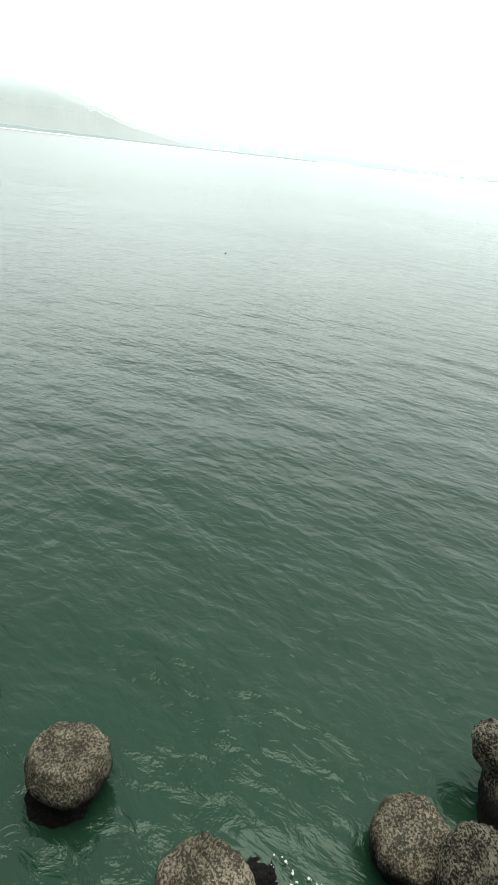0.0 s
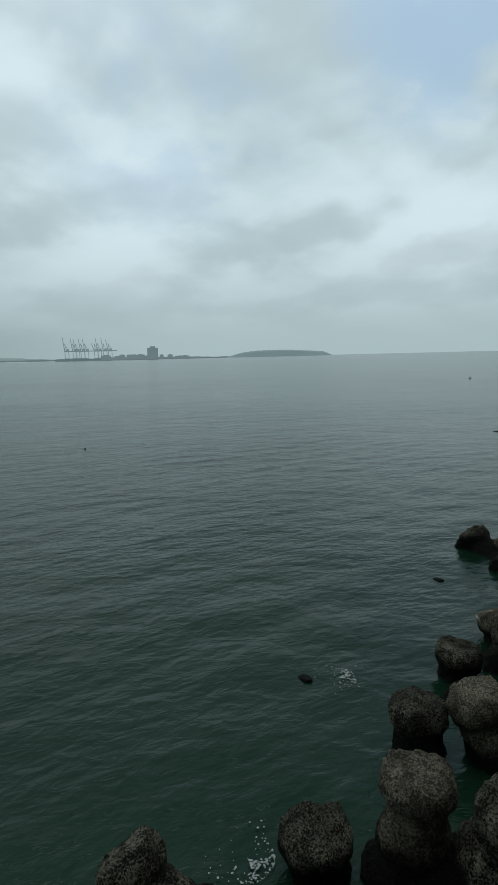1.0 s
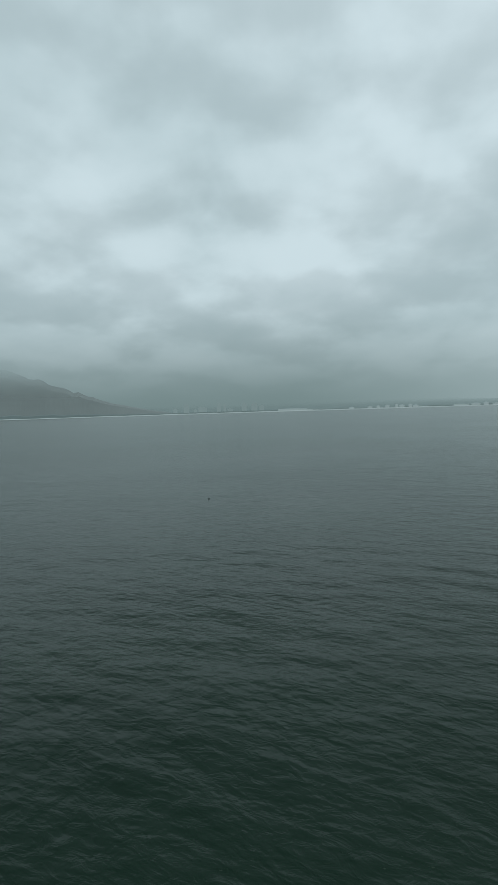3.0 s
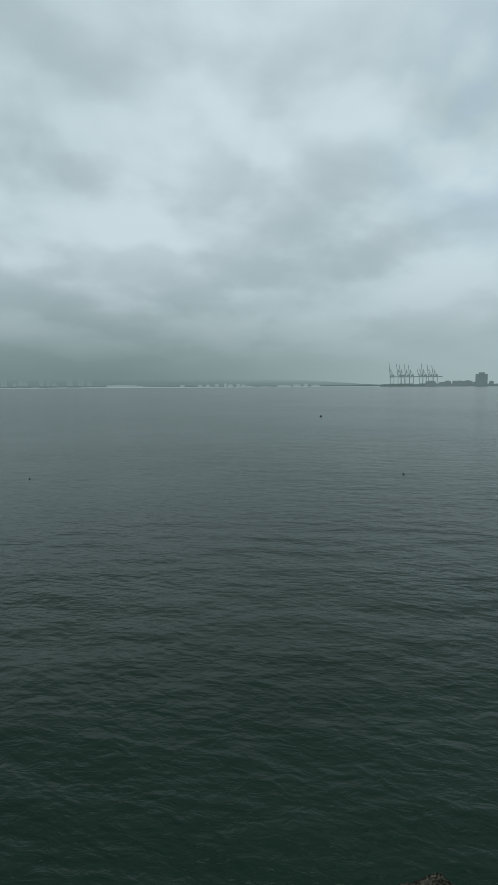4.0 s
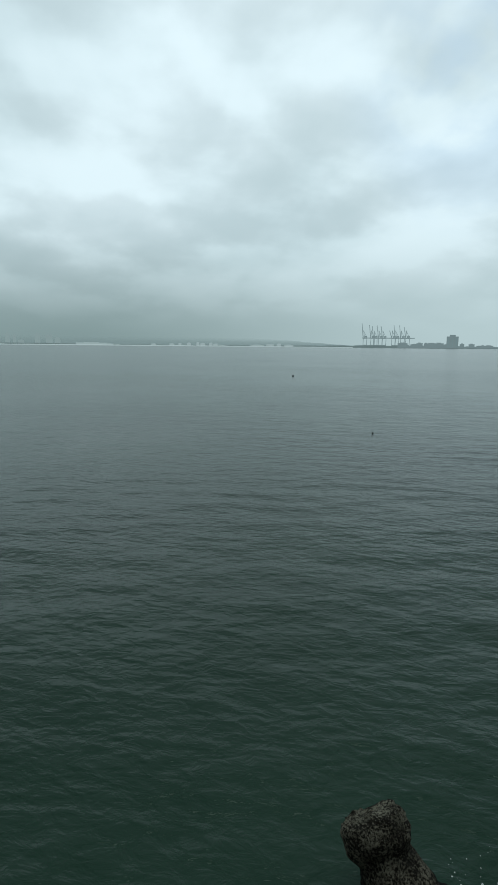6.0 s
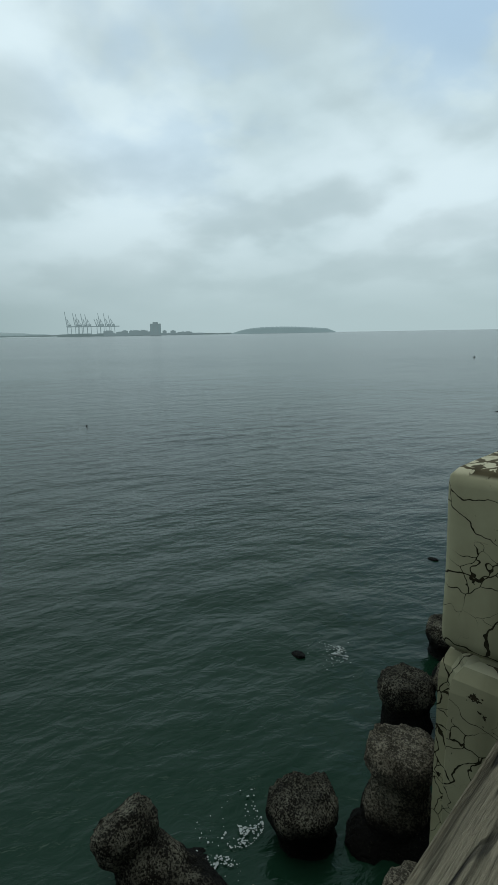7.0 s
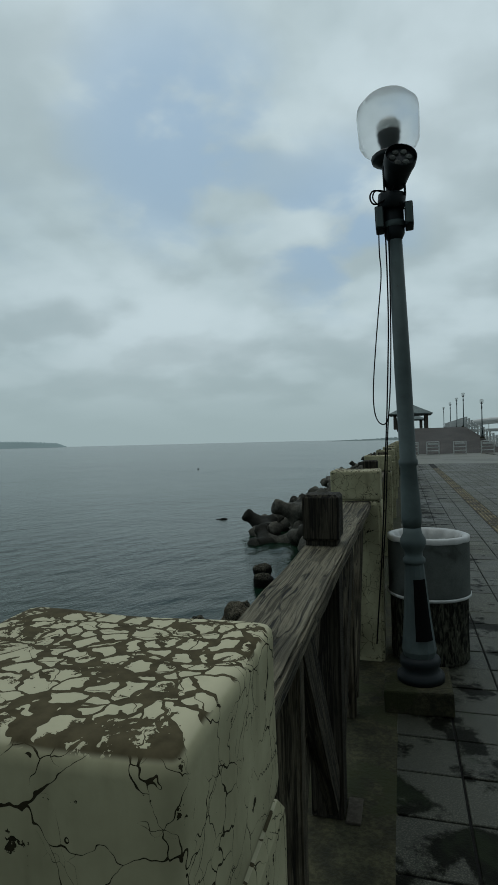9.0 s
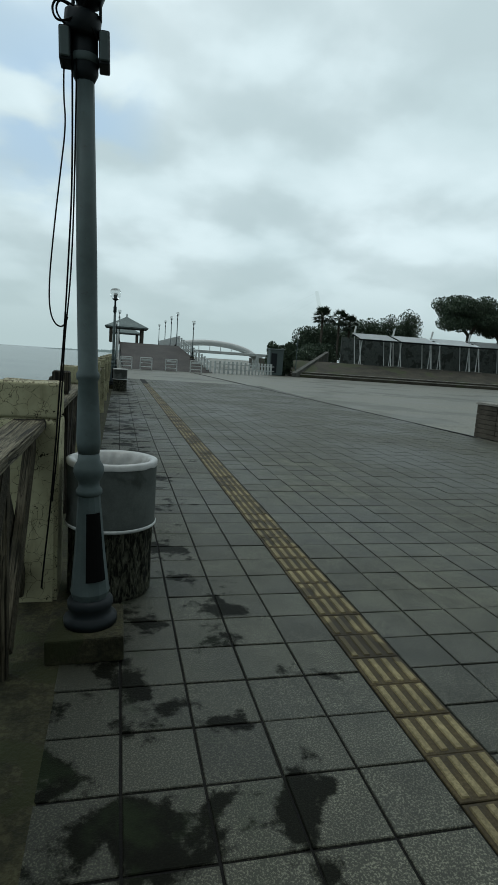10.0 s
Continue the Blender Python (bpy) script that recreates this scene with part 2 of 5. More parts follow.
def encrusted(name, tide_up, dark, light, cover):
    """Old sea concrete: brown-grey, pitted, dark shells and weed towards the tide line."""
    m, t, b = material(name)
    p = space(t, kind="World")
    z = nd(t, "ShaderNodeSeparateXYZ", {0: p}).outputs[2]
    dull(b, 0.12)
    tone = noise_at(t, p, 3.0, 6, 0.65)
    shell = nd(t, "ShaderNodeTexVoronoi", {"Vector": p, "Scale": 38.0, "Randomness": 1.0}).outputs["Distance"]
    grit = noise_at(t, p, 62.0, 5, 0.75)
    tide = rng(t, mth(t, "ADD", z, mth(t, "MULTIPLY", mth(t, "SUBTRACT", tone, 0.5), 0.28)), SEA + tide_up - 0.07, SEA + tide_up + 0.07)
    col = mixc(t, rng(t, tone, 0.35, 0.7), dark, light)
    crusty = mth(t, "ADD", grit, mth(t, "MULTIPLY", mth(t, "SUBTRACT", noise_at(t, p, 9.0, 4, 0.6), 0.5), 0.35))
    col = mixc(t, rng(t, crusty, 0.47, 0.56, cover, 0.0), col, (0.012, 0.010, 0.007))
    weed = mixc(t, rng(t, grit, 0.58, 0.66), (0.005, 0.005, 0.0035), (0.05, 0.045, 0.03))
    col = mixc(t, tide, weed, col)
    put(t, b, Base_Color=col, Roughness=rng(t, tide, 0, 1, 0.75, 0.95), Normal=relief(t, mth(t, "SUBTRACT", mth(t, "MULTIPLY", grit, 1.6), mth(t, "MULTIPLY", shell, 0.9)), 1.0, 0.05))
    return m


def sea_water(name):
    m, t, b = material(name)
    p = space(t, (1, 1, 1), "World")
    turned = nd(t, "ShaderNodeVectorRotate", {"Vector": p, "Axis": (0, 0, 1), "Angle": radians(28)}).outputs[0]
    q = nd(t, "ShaderNodeVectorMath", {0: turned, 1: (1.0, 0.55, 1.0)}, operation="MULTIPLY").outputs[0]
    roll = mth(t, "ADD", mth(t, "MULTIPLY", noise_at(t, q, 0.5, 4, 0.6), 2.2), mth(t, "MULTIPLY", noise_at(t, q, 0.045, 2, 0.5), 6.0))
    swell = mth(t, "ADD", noise_at(t, q, 1.9, 3, 0.5, 0.3), roll)
    chop = noise_at(t, q, 6.5, 4, 0.55, 0.4)
    rip = noise_at(t, q, 19.0, 3, 0.5, 0.2)
    calm = rng(t, noise_at(t, p, 0.035, 3, 0.5), 0.35, 0.65, 0.6, 1.0)
    h = mth(t, "ADD", mth(t, "MULTIPLY", swell, 1.0), mth(t, "ADD", mth(t, "MULTIPLY", chop, 0.44), mth(t, "MULTIPLY", rip, 0.012)))
    h = mth(t, "MULTIPLY", h, calm)
    col = mixc(t, rng(t, noise_at(t, p, 0.12, 4, 0.5), 0.35, 0.7), (0.0038, 0.0160, 0.0084), (0.0058, 0.0210, 0.0112))
    put(t, b, Base_Color=col, Roughness=0.16, IOR=1.333, Specular_IOR_Level=0.27, Specular_Tint=(0.7, 1.0, 0.9), Normal=relief(t, h, 1.0, 0.062))
    return m


def leafy(name, dark, light):
    m, t, b = material(name)
    r = nd(t, "ShaderNodeNewGeometry").outputs["Random Per Island"]
    col = mixc(t, r, dark, light)
    put(t, b, Base_Color=col, Roughness=0.6)
    return m


def glassy(name):
    m, t, b = material(name)
    p = space(t, kind="World")
    dirt = noise_at(t, p, 9.0, 5, 0.6)
    put(t, b, Base_Color=mixc(t, dirt, (0.70, 0.73, 0.72), (0.86, 0.88, 0.88)), Roughness=0.32, Transmission_Weight=0.85, IOR=1.12, Alpha=0.78)
    return m


M_SEA = sea_water("sea_water")
M_PAINT = cracked_paint("cracked_cream_paint")
M_RAIL = wooden("rail_timber", (0.072, 0.064, 0.042), (0.245, 0.218, 0.152), 1.0, 3.194)
M_WOOD = wooden("weathered_timber", (0.022, 0.019, 0.013), (0.115, 0.101, 0.072))


def log_bark(name):
    """Cement moulded as bark: upright broken ridges, dark furrows, pale worn crests."""
    m, t, b = material(name)
    dull(b, 0.15)
    p = space(t, (44, 44, 13))
    ridge_h = noise_at(t, p, 1.0, 5, 0.6, 0.8)
    fine = noise_at(t, space(t), 70.0, 3, 0.6)
    col = mixc(t, rng(t, ridge_h, 0.42, 0.56), (0.006, 0.007, 0.005), (0.062, 0.064, 0.045))
    col = mixc(t, rng(t, ridge_h, 0.56, 0.66, 0.0, 0.7), col, (0.15, 0.15, 0.115))
    put(t, b, Base_Color=col, Roughness=0.9, Normal=relief(t, mth(t, "ADD", ridge_h, mth(t, "MULTIPLY", fine, 0.2)), 1.0, 0.03))
    return m


M_BARK = log_bark("moulded_bark")


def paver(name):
    """Granite slabs: speckled, damp, darker towards the sea railing, blotched with wet dirt that gets rarer away from
    it.
    """
    m, t, b = material(name)
    p = space(t, kind="World")
    dull(b, 0.25)
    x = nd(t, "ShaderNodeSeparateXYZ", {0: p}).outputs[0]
    tone = noise_at(t, p, 4.5, 6, 0.6)
    wide = noise_at(t, p, 0.5, 4, 0.55)
    g = noise_at(t, p, 130.0, 3, 0.75)
    r = nd(t, "ShaderNodeObjectInfo").outputs["Random"]
    col = mixc(t, rng(t, tone, 0.3, 0.7), (0.098, 0.100, 0.076), (0.19, 0.192, 0.145))
    col = mixc(t, 1.0, col, mixc(t, rng(t, wide, 0.3, 0.7), (0.72, 0.72, 0.72), (1.2, 1.19, 1.16)), "MULTIPLY")
    col = mixc(t, mth(t, "MULTIPLY", rng(t, g, 0.40, 0.50), 0.85), col, (0.018, 0.019, 0.015))
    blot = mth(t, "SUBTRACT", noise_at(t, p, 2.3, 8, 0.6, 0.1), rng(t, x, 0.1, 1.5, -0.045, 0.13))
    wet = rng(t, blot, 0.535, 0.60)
    # slabs get darker towards the sea railing, unevenly with their tone
    toned = mth(t, "MULTIPLY", rng(t, x, 0.0, 1.3, 0.48, 0.0), rng(t, tone, 0.3, 0.6, 0.6, 1.0))
    col = mixc(t, toned, col, (0.022, 0.024, 0.016))
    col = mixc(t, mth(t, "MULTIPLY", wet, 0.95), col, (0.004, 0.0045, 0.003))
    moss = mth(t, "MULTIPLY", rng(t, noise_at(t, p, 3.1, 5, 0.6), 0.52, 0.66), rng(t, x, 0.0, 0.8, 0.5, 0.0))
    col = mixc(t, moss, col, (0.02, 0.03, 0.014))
    col = mixc(t, 1.0, col, mixc(t, r, (0.8, 0.8, 0.8), (1.2, 1.2, 1.2)), "MULTIPLY")
    put(t, b, Base_Color=col, Roughness=rng(t, wide, 0.3, 0.7, 0.46, 0.68), Specular_IOR_Level=rng(t, wet, 0, 1, 0.3, 0.05), Normal=relief(t, g, 0.5, 0.006))
    return m


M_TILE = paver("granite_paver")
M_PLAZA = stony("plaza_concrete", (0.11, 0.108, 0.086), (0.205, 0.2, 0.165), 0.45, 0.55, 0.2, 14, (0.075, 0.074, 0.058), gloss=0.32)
M_BED = stony("dirty_joint", (0.004, 0.004, 0.004), (0.012, 0.012, 0.010), 6, 0.9)
M_MOSS = stony("mossy_concrete", (0.02, 0.020, 0.011), (0.07, 0.066, 0.036), 9, 0.9, 0.9, 45, (0.030, 0.034, 0.014))
# raised bars are much paler than the plate between them
M_TACT = stony("yellow_tactile", (0.035, 0.027, 0.013), (0.08, 0.06, 0.028), 5, 0.7, 0.3, 80, (0.025, 0.02, 0.012), each=0.15)
M_TACTBAR = stony("pale_tactile_bar", (0.14, 0.113, 0.056), (0.27, 0.227, 0.122), 5, 0.7, 0.3, 80, (0.05, 0.04, 0.022), each=0.15)
M_CONC = stony("grey_concrete", (0.07, 0.07, 0.064), (0.16, 0.16, 0.145), 2.5, 0.85, 0.4, 60, (0.06, 0.062, 0.05))
M_TET = encrusted("shell_crusted_concrete", 0.27, (0.10, 0.096, 0.07), (0.31, 0.295, 0.22), 0.98)
M_TETP = encrusted("pale_sea_concrete", 0.22, (0.17, 0.15, 0.105), (0.42, 0.38, 0.28), 0.8)
M_ROCKFAR = stony("breakwater_concrete", (0.034, 0.034, 0.028), (0.125, 0.118, 0.096), 1.6, 0.9, 0.9, 14, (0.012, 0.012, 0.009))
M_POLE = painted("grey_green_paint", (0.092, 0.122, 0.122), 0.62, 0.0, 0.35)
M_POLEDK = painted("dark_metal", (0.016, 0.021, 0.024), 0.5, 0.0, 0.2)
dull(M_POLEDK.node_tree.nodes["Principled BSDF"], 0.2)
dull(M_POLE.node_tree.nodes["Principled BSDF"], 0.32)
M_BLACK = painted("black_rubber", (0.006, 0.006, 0.006), 0.85, 0.0, 0.0)
M_BLACK.node_tree.nodes["Principled BSDF"].inputs["Specular IOR Level"].default_value = 0.08
M_GLASS = glassy("frosted_globe")
M_FENCE = painted("dirty_white_paint", (0.56, 0.59, 0.58), 0.6, 0.0, 0.4)
M_WHITE = painted("white_paint", (0.62, 0.64, 0.63), 0.55, 0.0, 0.3)
M_BINTOP = stony("bin_concrete", (0.06, 0.07, 0.065), (0.105, 0.118, 0.11), 4, 0.75, 0.2, 70, (0.034, 0.038, 0.034), speck=0.12)
M_BAG = painted("white_plastic", (0.44, 0.45, 0.44), 0.4, 0.0, 0.0)
M_TREAD = stony("brown_ramp_paving", (0.055, 0.05, 0.047), (0.10, 0.093, 0.087), 0.8, 0.85, 0.2, 20)
M_ROOF = stony("grey_roof", (0.13, 0.165, 0.165), (0.21, 0.25, 0.245), 1.2, 0.8, 0.2, 20)
M_LEAF = leafy("dark_leaf", (0.025, 0.045, 0.028), (0.07, 0.105, 0.058))
M_PALM = leafy("palm_leaf", (0.02, 0.035, 0.022), (0.055, 0.08, 0.045))
M_TRUNK = stony("tree_bark", (0.06, 0.052, 0.042), (0.14, 0.125, 0.1), 4, 0.9, 0.6, 40)
M_BANK = stony("worn_bank", (0.035, 0.032, 0.025), (0.085, 0.078, 0.06), 0.7, 0.9, 0.4, 15, (0.05, 0.058, 0.03))
M_KERB = stony("pale_kerb", (0.2, 0.19, 0.165), (0.36, 0.345, 0.31), 1.5, 0.85, 0.3, 25)
M_SHEET = painted("corrugated_sheet", (0.36, 0.385, 0.39), 0.5, 0.0, 0.3, 1.4)
M_PLANK = stony("stained_block", (0.045, 0.038, 0.028), (0.11, 0.095, 0.075), 2.5, 0.85, 0.4, 40, (0.05, 0.045, 0.035))
M_HOUSE = stony("white_render", (0.5, 0.5, 0.48), (0.66, 0.66, 0.63), 0.6, 0.85, 0.1, 10)
M_WINDOW = painted("dark_window_glass", (0.02, 0.025, 0.03), 0.15, 0.0, 0.0)


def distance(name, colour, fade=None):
    """Land so far off that it reads as one airy tone, haze painted in as emission; fade: the heights between which it
    is lost in cloud.
    """
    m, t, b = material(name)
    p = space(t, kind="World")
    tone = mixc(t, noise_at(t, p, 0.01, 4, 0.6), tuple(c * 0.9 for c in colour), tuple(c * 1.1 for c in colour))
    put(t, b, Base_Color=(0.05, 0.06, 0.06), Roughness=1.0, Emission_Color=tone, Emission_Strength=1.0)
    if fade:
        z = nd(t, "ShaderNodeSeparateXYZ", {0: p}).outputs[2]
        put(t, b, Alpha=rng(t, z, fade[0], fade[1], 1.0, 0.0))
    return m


# emission stands in for air haze, on cranes, walls and pylon as on land
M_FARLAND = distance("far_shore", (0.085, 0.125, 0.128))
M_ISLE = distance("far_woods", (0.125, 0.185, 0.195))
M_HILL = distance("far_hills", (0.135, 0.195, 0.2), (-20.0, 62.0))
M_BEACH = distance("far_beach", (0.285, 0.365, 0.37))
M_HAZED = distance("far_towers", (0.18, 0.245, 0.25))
M_TOWN = distance("far_hazed_walls", (0.235, 0.305, 0.315))
M_HAZEGREY = distance("far_hazed_grey", (0.128, 0.178, 0.188))
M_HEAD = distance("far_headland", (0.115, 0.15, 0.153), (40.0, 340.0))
M_MIST = distance("far_misted_pylon", (0.40, 0.50, 0.52))
M_FOAM = painted("sea_foam", (0.34, 0.37, 0.35), 0.7, 0.0, 0.0)


# ---------------------------------------------------------------- building helpers
def thing(name, at=(0, 0, 0), label="", category="", group="", kind="", turn=0.0):
    e = new(name)
    e.empty_display_size = 0.1
    e.matrix_world = pose(*at, 0, 0, turn)
    return tagged(e, label, category, group, kind)


def mesh_of(name, bm, mat, smooth=False):
    me = bpy.data.meshes.new(name)
    bm.normal_update()
    bm.to_mesh(me)
    bm.free()
    if mat:
        me.materials.append(mat)
    if smooth:
        me.shade_smooth()
    return me


def part(name, bm, mat, parent=None, label="", m=None, smooth=False):
    """Links a bmesh (or a ready mesh) as one object; m is its pose in the parent's space."""
    me = bm if isinstance(bm, bpy.types.Mesh) else mesh_of(name, bm, mat, smooth)
    ob = new(name, me)
    ob.parent = parent
    ob.matrix_basis = m or Matrix()
    return tagged(ob, label)


def box_bm(sx, sy, sz, bevel=0.0, at=(0, 0, 0), segs=1, bm=None):
    """A box with its base centred on at."""
    own = bm is None
    bm = bm or bmesh.new()
    r = bmesh.ops.create_cube(bm, size=1, matrix=Matrix.Translation((at[0], at[1], at[2] + sz / 2)) @ Matrix.Diagonal((sx, sy, sz, 1)))
    if bevel and own:
        bmesh.ops.bevel(bm, geom=bm.edges[:], offset=bevel, segments=segs, profile=0.6, affect="EDGES")
    return bm


def lathe_bm(rings, segs=24, bm=None, at=(0, 0, 0), caps=True):
    """Turned shape from (radius, height) pairs."""
    bm = bm or bmesh.new()
    rows = []
    for r, z in rings:
        rows.append([bm.verts.new((at[0] + r * math.cos(a), at[1] + r * math.sin(a), at[2] + z)) for a in (2 * math.pi * i / segs for i in range(segs))])
    for a, b in zip(rows, rows[1:]):
        for i in range(segs):
            bm.faces.new((a[i], a[(i + 1) % segs], b[(i + 1) % segs], b[i]))
    if caps:
        bm.faces.new(rows[0][::-1])
        bm.faces.new(rows[-1])
    return bm


def along(p0, p1):
    """Pose at p0 with local x towards p1 and local z as far up as it goes."""
    x = (Vector(p1) - Vector(p0)).normalized()
    side = Vector((0, 0, 1)).cross(x)
    y = side.normalized() if side.length > 1e-4 else Vector((0, 1, 0))
    z = x.cross(y)
    return Matrix.Translation(p0) @ Matrix((x, y, z)).transposed().to_4x4()


def beam(name, p0, p1, w, h, mat, parent, label="", bevel=0.006, rough=0.0, seed=0):
    """A squared timber from p0 to p1, w across and h deep, centred on the line."""
    n = (Vector(p1) - Vector(p0)).length
    bm = bmesh.new()
    bmesh.ops.create_cube(bm, size=1, matrix=Matrix.Translation((n / 2, 0, 0)) @ Matrix.Diagonal((n, w, h, 1)))
    if bevel:
        bmesh.ops.bevel(bm, geom=bm.edges[:], offset=bevel, segments=2, affect="EDGES")
    if rough:
        long_edges = [e for e in bm.edges if abs(e.verts[0].co.x - e.verts[1].co.x) > n * 0.5]
        bmesh.ops.subdivide_edges(bm, edges=long_edges, cuts=14, use_grid_fill=True)
        for v in bm.verts:
            v.co += noise.noise_vector(Vector((v.co.x * 3 + seed * 7.1, v.co.y * 9, v.co.z * 9))) * rough
    return part(name, bm, mat, parent, label, along(p0, p1))


def rod(name, pts, r, mat, parent=None, label=""):
    c = bpy.data.curves.new(name, "CURVE")
    c.dimensions, c.bevel_depth, c.bevel_resolution = "3D", r, 2
    s = c.splines.new("NURBS")
    s.points.add(len(pts) - 1)
    for q, co in zip(s.points, pts):
        q.co = (*co, 1)
    s.use_endpoint_u, s.order_u = True, 3
    ob = new(name, c)
    ob.data.materials.append(mat)
    dg = bpy.context.evaluated_depsgraph_get()
    me = bpy.data.meshes.new_from_object(ob.evaluated_get(dg))
    bpy.data.objects.remove(ob)
    return part(name, me, mat, parent, label)


def tube_bm(bm, p0, p1, r0, r1=None, segs=8):
    r1 = r0 if r1 is None else r1
    m = along(p0, p1)
    n = (Vector(p1) - Vector(p0)).length
    rows = [[bm.verts.new(m @ Vector((x, r * math.cos(a), r * math.sin(a)))) for a in (2 * math.pi * i / segs for i in range(segs))] for x, r in ((0, r0), (n, r1))]
    for i in range(segs):
        bm.faces.new((rows[0][i], rows[0][(i + 1) % segs], rows[1][(i + 1) % segs], rows[1][i]))
    bm.faces.new(rows[0][::-1])
    bm.faces.new(rows[1])
    return bm


# ---------------------------------------------------------------- sea, quay, plaza
def spread(lo, hi, step, grow, reach):
    """Even steps from lo to hi, then ever longer ones out to reach on both sides."""
    mid = list(np.arange(lo, hi + 1e-6, step))
    a, s, left = lo, step, []
    while a > -reach:
        s *= grow
        a = max(a - s, -reach)
        left.append(a)
    b, s, right = hi, step, []
    while b < reach:
        s *= grow
        b = min(b + s, reach)
        right.append(b)
    return np.array(left[::-1] + mid + right)


xs, ys = spread(-16, -1, 0.12, 1.09, 4900), spread(-11, 18, 0.12, 1.09, 4900)
gx, gy = np.meshgrid(xs, ys)
gz = np.zeros_like(gx)
rs = np.random.RandomState(4)
for _ in range(34):
    lam = rs.uniform(0.55, 1.5)
    th = radians(152) + rs.normal(0, 0.42)
    amp = 0.0012 * lam ** 0.8
    gz += amp * np.sin(2 * np.pi / lam * (gx * np.cos(th) + gy * np.sin(th)) + rs.uniform(0, 6.28))
step_here = np.maximum(np.gradient(xs)[None, :], np.gradient(ys)[:, None])
gz *= np.clip((0.36 - step_here) / 0.2, 0, 1)
nv = gx.size
me = bpy.data.meshes.new("water")
idx = np.arange(nv).reshape(gx.shape)
quads = np.stack([idx[:-1, :-1], idx[:-1, 1:], idx[1:, 1:], idx[1:, :-1]], -1).reshape(-1, 4)
me.from_pydata(np.stack([gx, gy, gz + SEA], -1).reshape(-1, 3).tolist(), [], quads.tolist())
me.materials.append(M_SEA)
me.shade_smooth()
tagged(new("water", me), "grey-green rippled sea reaching to the horizon", "sea", kind="structure")

QUAY = -0.76
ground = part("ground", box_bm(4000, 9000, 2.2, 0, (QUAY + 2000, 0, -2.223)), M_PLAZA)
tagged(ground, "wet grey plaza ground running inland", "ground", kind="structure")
wall = part("quay_wall", box_bm(0.5, 400, 4.2, 0.02, (QUAY + 0.249, 60, -4.3)), M_CONC)
tagged(wall, "stained concrete quay wall above the sea", "wall", kind="structure")
strip = part("edge_strip", box_bm(0.485, 130, 0.3, 0.008, (QUAY + 0.2425, 50, -0.3)), M_MOSS)
tagged(strip, "mossy concrete strip under the sea railing", "pavement edge", kind="structure")
bed = part("paving_bed", box_bm(8.735, 35.11, 0.02, 0, (-0.275 + 4.3675, 14.095, -0.0285)), M_BED)
tagged(bed, "dark damp bed in the joints of the paving", "paving", kind="structure")


# ---------------------------------------------------------------- tetrapods
LEG = 0.9


def tetrapod_mesh(seed, mat, voxel=0.045):
    """Four stubby legs grown together, pitted by the sea."""
    bm = bmesh.new()
    segs = 20
    ways = [Vector((0, 0, 1))] + [Vector((math.cos(a) * 0.943, math.sin(a) * 0.943, -0.333)) for a in (0.3, 0.3 + 2.0944, 0.3 + 4.1888)]
    prof = [(-0.05, 0.33), (0.3, 0.30), (0.50, 0.258), (0.62, 0.224), (0.69, 0.224), (0.74, 0.262), (0.80, 0.284), (0.91, 0.282), (0.965, 0.262), (0.992, 0.225), (1.0, 0.18)]
    for w in ways:
        q = w.to_track_quat("Z", "Y").to_matrix()
        rows = [[bm.verts.new(q @ Vector((r * math.cos(a), r * math.sin(a), LEG * h))) for a in (2 * math.pi * i / segs for i in range(segs))] for h, r in prof]
        for a, b in zip(rows, rows[1:]):
            for i in range(segs):
                bm.faces.new((a[i], a[(i + 1) % segs], b[(i + 1) % segs], b[i]))
        bm.faces.new(rows[0][::-1])
        bm.faces.new(rows[-1])
    rough = new("rough", mesh_of("rough", bm, None))
    rm = rough.modifiers.new("grow", "REMESH")
    rm.mode, rm.voxel_size = "VOXEL", voxel
    me = bpy.data.meshes.new_from_object(rough.evaluated_get(bpy.context.evaluated_depsgraph_get()))
    bpy.data.objects.remove(rough)
    me.name = "tetrapod"
    off = Vector((seed * 13.7, seed * 5.1, 0))
    for v in me.vertices:
        f = noise.voronoi(v.co * 4.5 + off)[0]
        g = noise.voronoi(v.co * 11 + off)[0]
        v.co *= 0.965 + 0.05 * min(0.6, f[1] - f[0]) + 0.06 * min(0.5, g[1] - g[0])
        v.co += noise.noise_vector(v.co * 2.6 + off) * 0.035 + noise.noise_vector(v.co * 8 + off) * 0.02 + noise.noise_vector(v.co * 24 + off) * 0.014
    me.materials.clear()
    me.materials.append(mat)
    me.shade_smooth()
    return me


TETS = [tetrapod_mesh(1, M_TETP, 0.036), tetrapod_mesh(2, M_TET, 0.036), tetrapod_mesh(3, M_TET, 0.036)]
TETS_FAR = [tetrapod_mesh(s, M_ROCKFAR, 0.12) for s in (4, 5)]


def tetrapod(tip, lean, spin, mesh, label, size=1.0):
    """Places a tetrapod by the end of one leg and the way that leg points."""
    d = Vector(lean).normalized()
    m = Matrix.Translation(Vector(tip) - d * LEG * size) @ d.to_track_quat("Z", "Y").to_matrix().to_4x4() @ pose(0, 0, 0, 0, 0, spin) @ Matrix.Scale(size, 4)
    ob = new("tetrapod", mesh)
    ob.matrix_basis = m
    return tagged(ob, label, "tetrapod", "sea defence tetrapods")


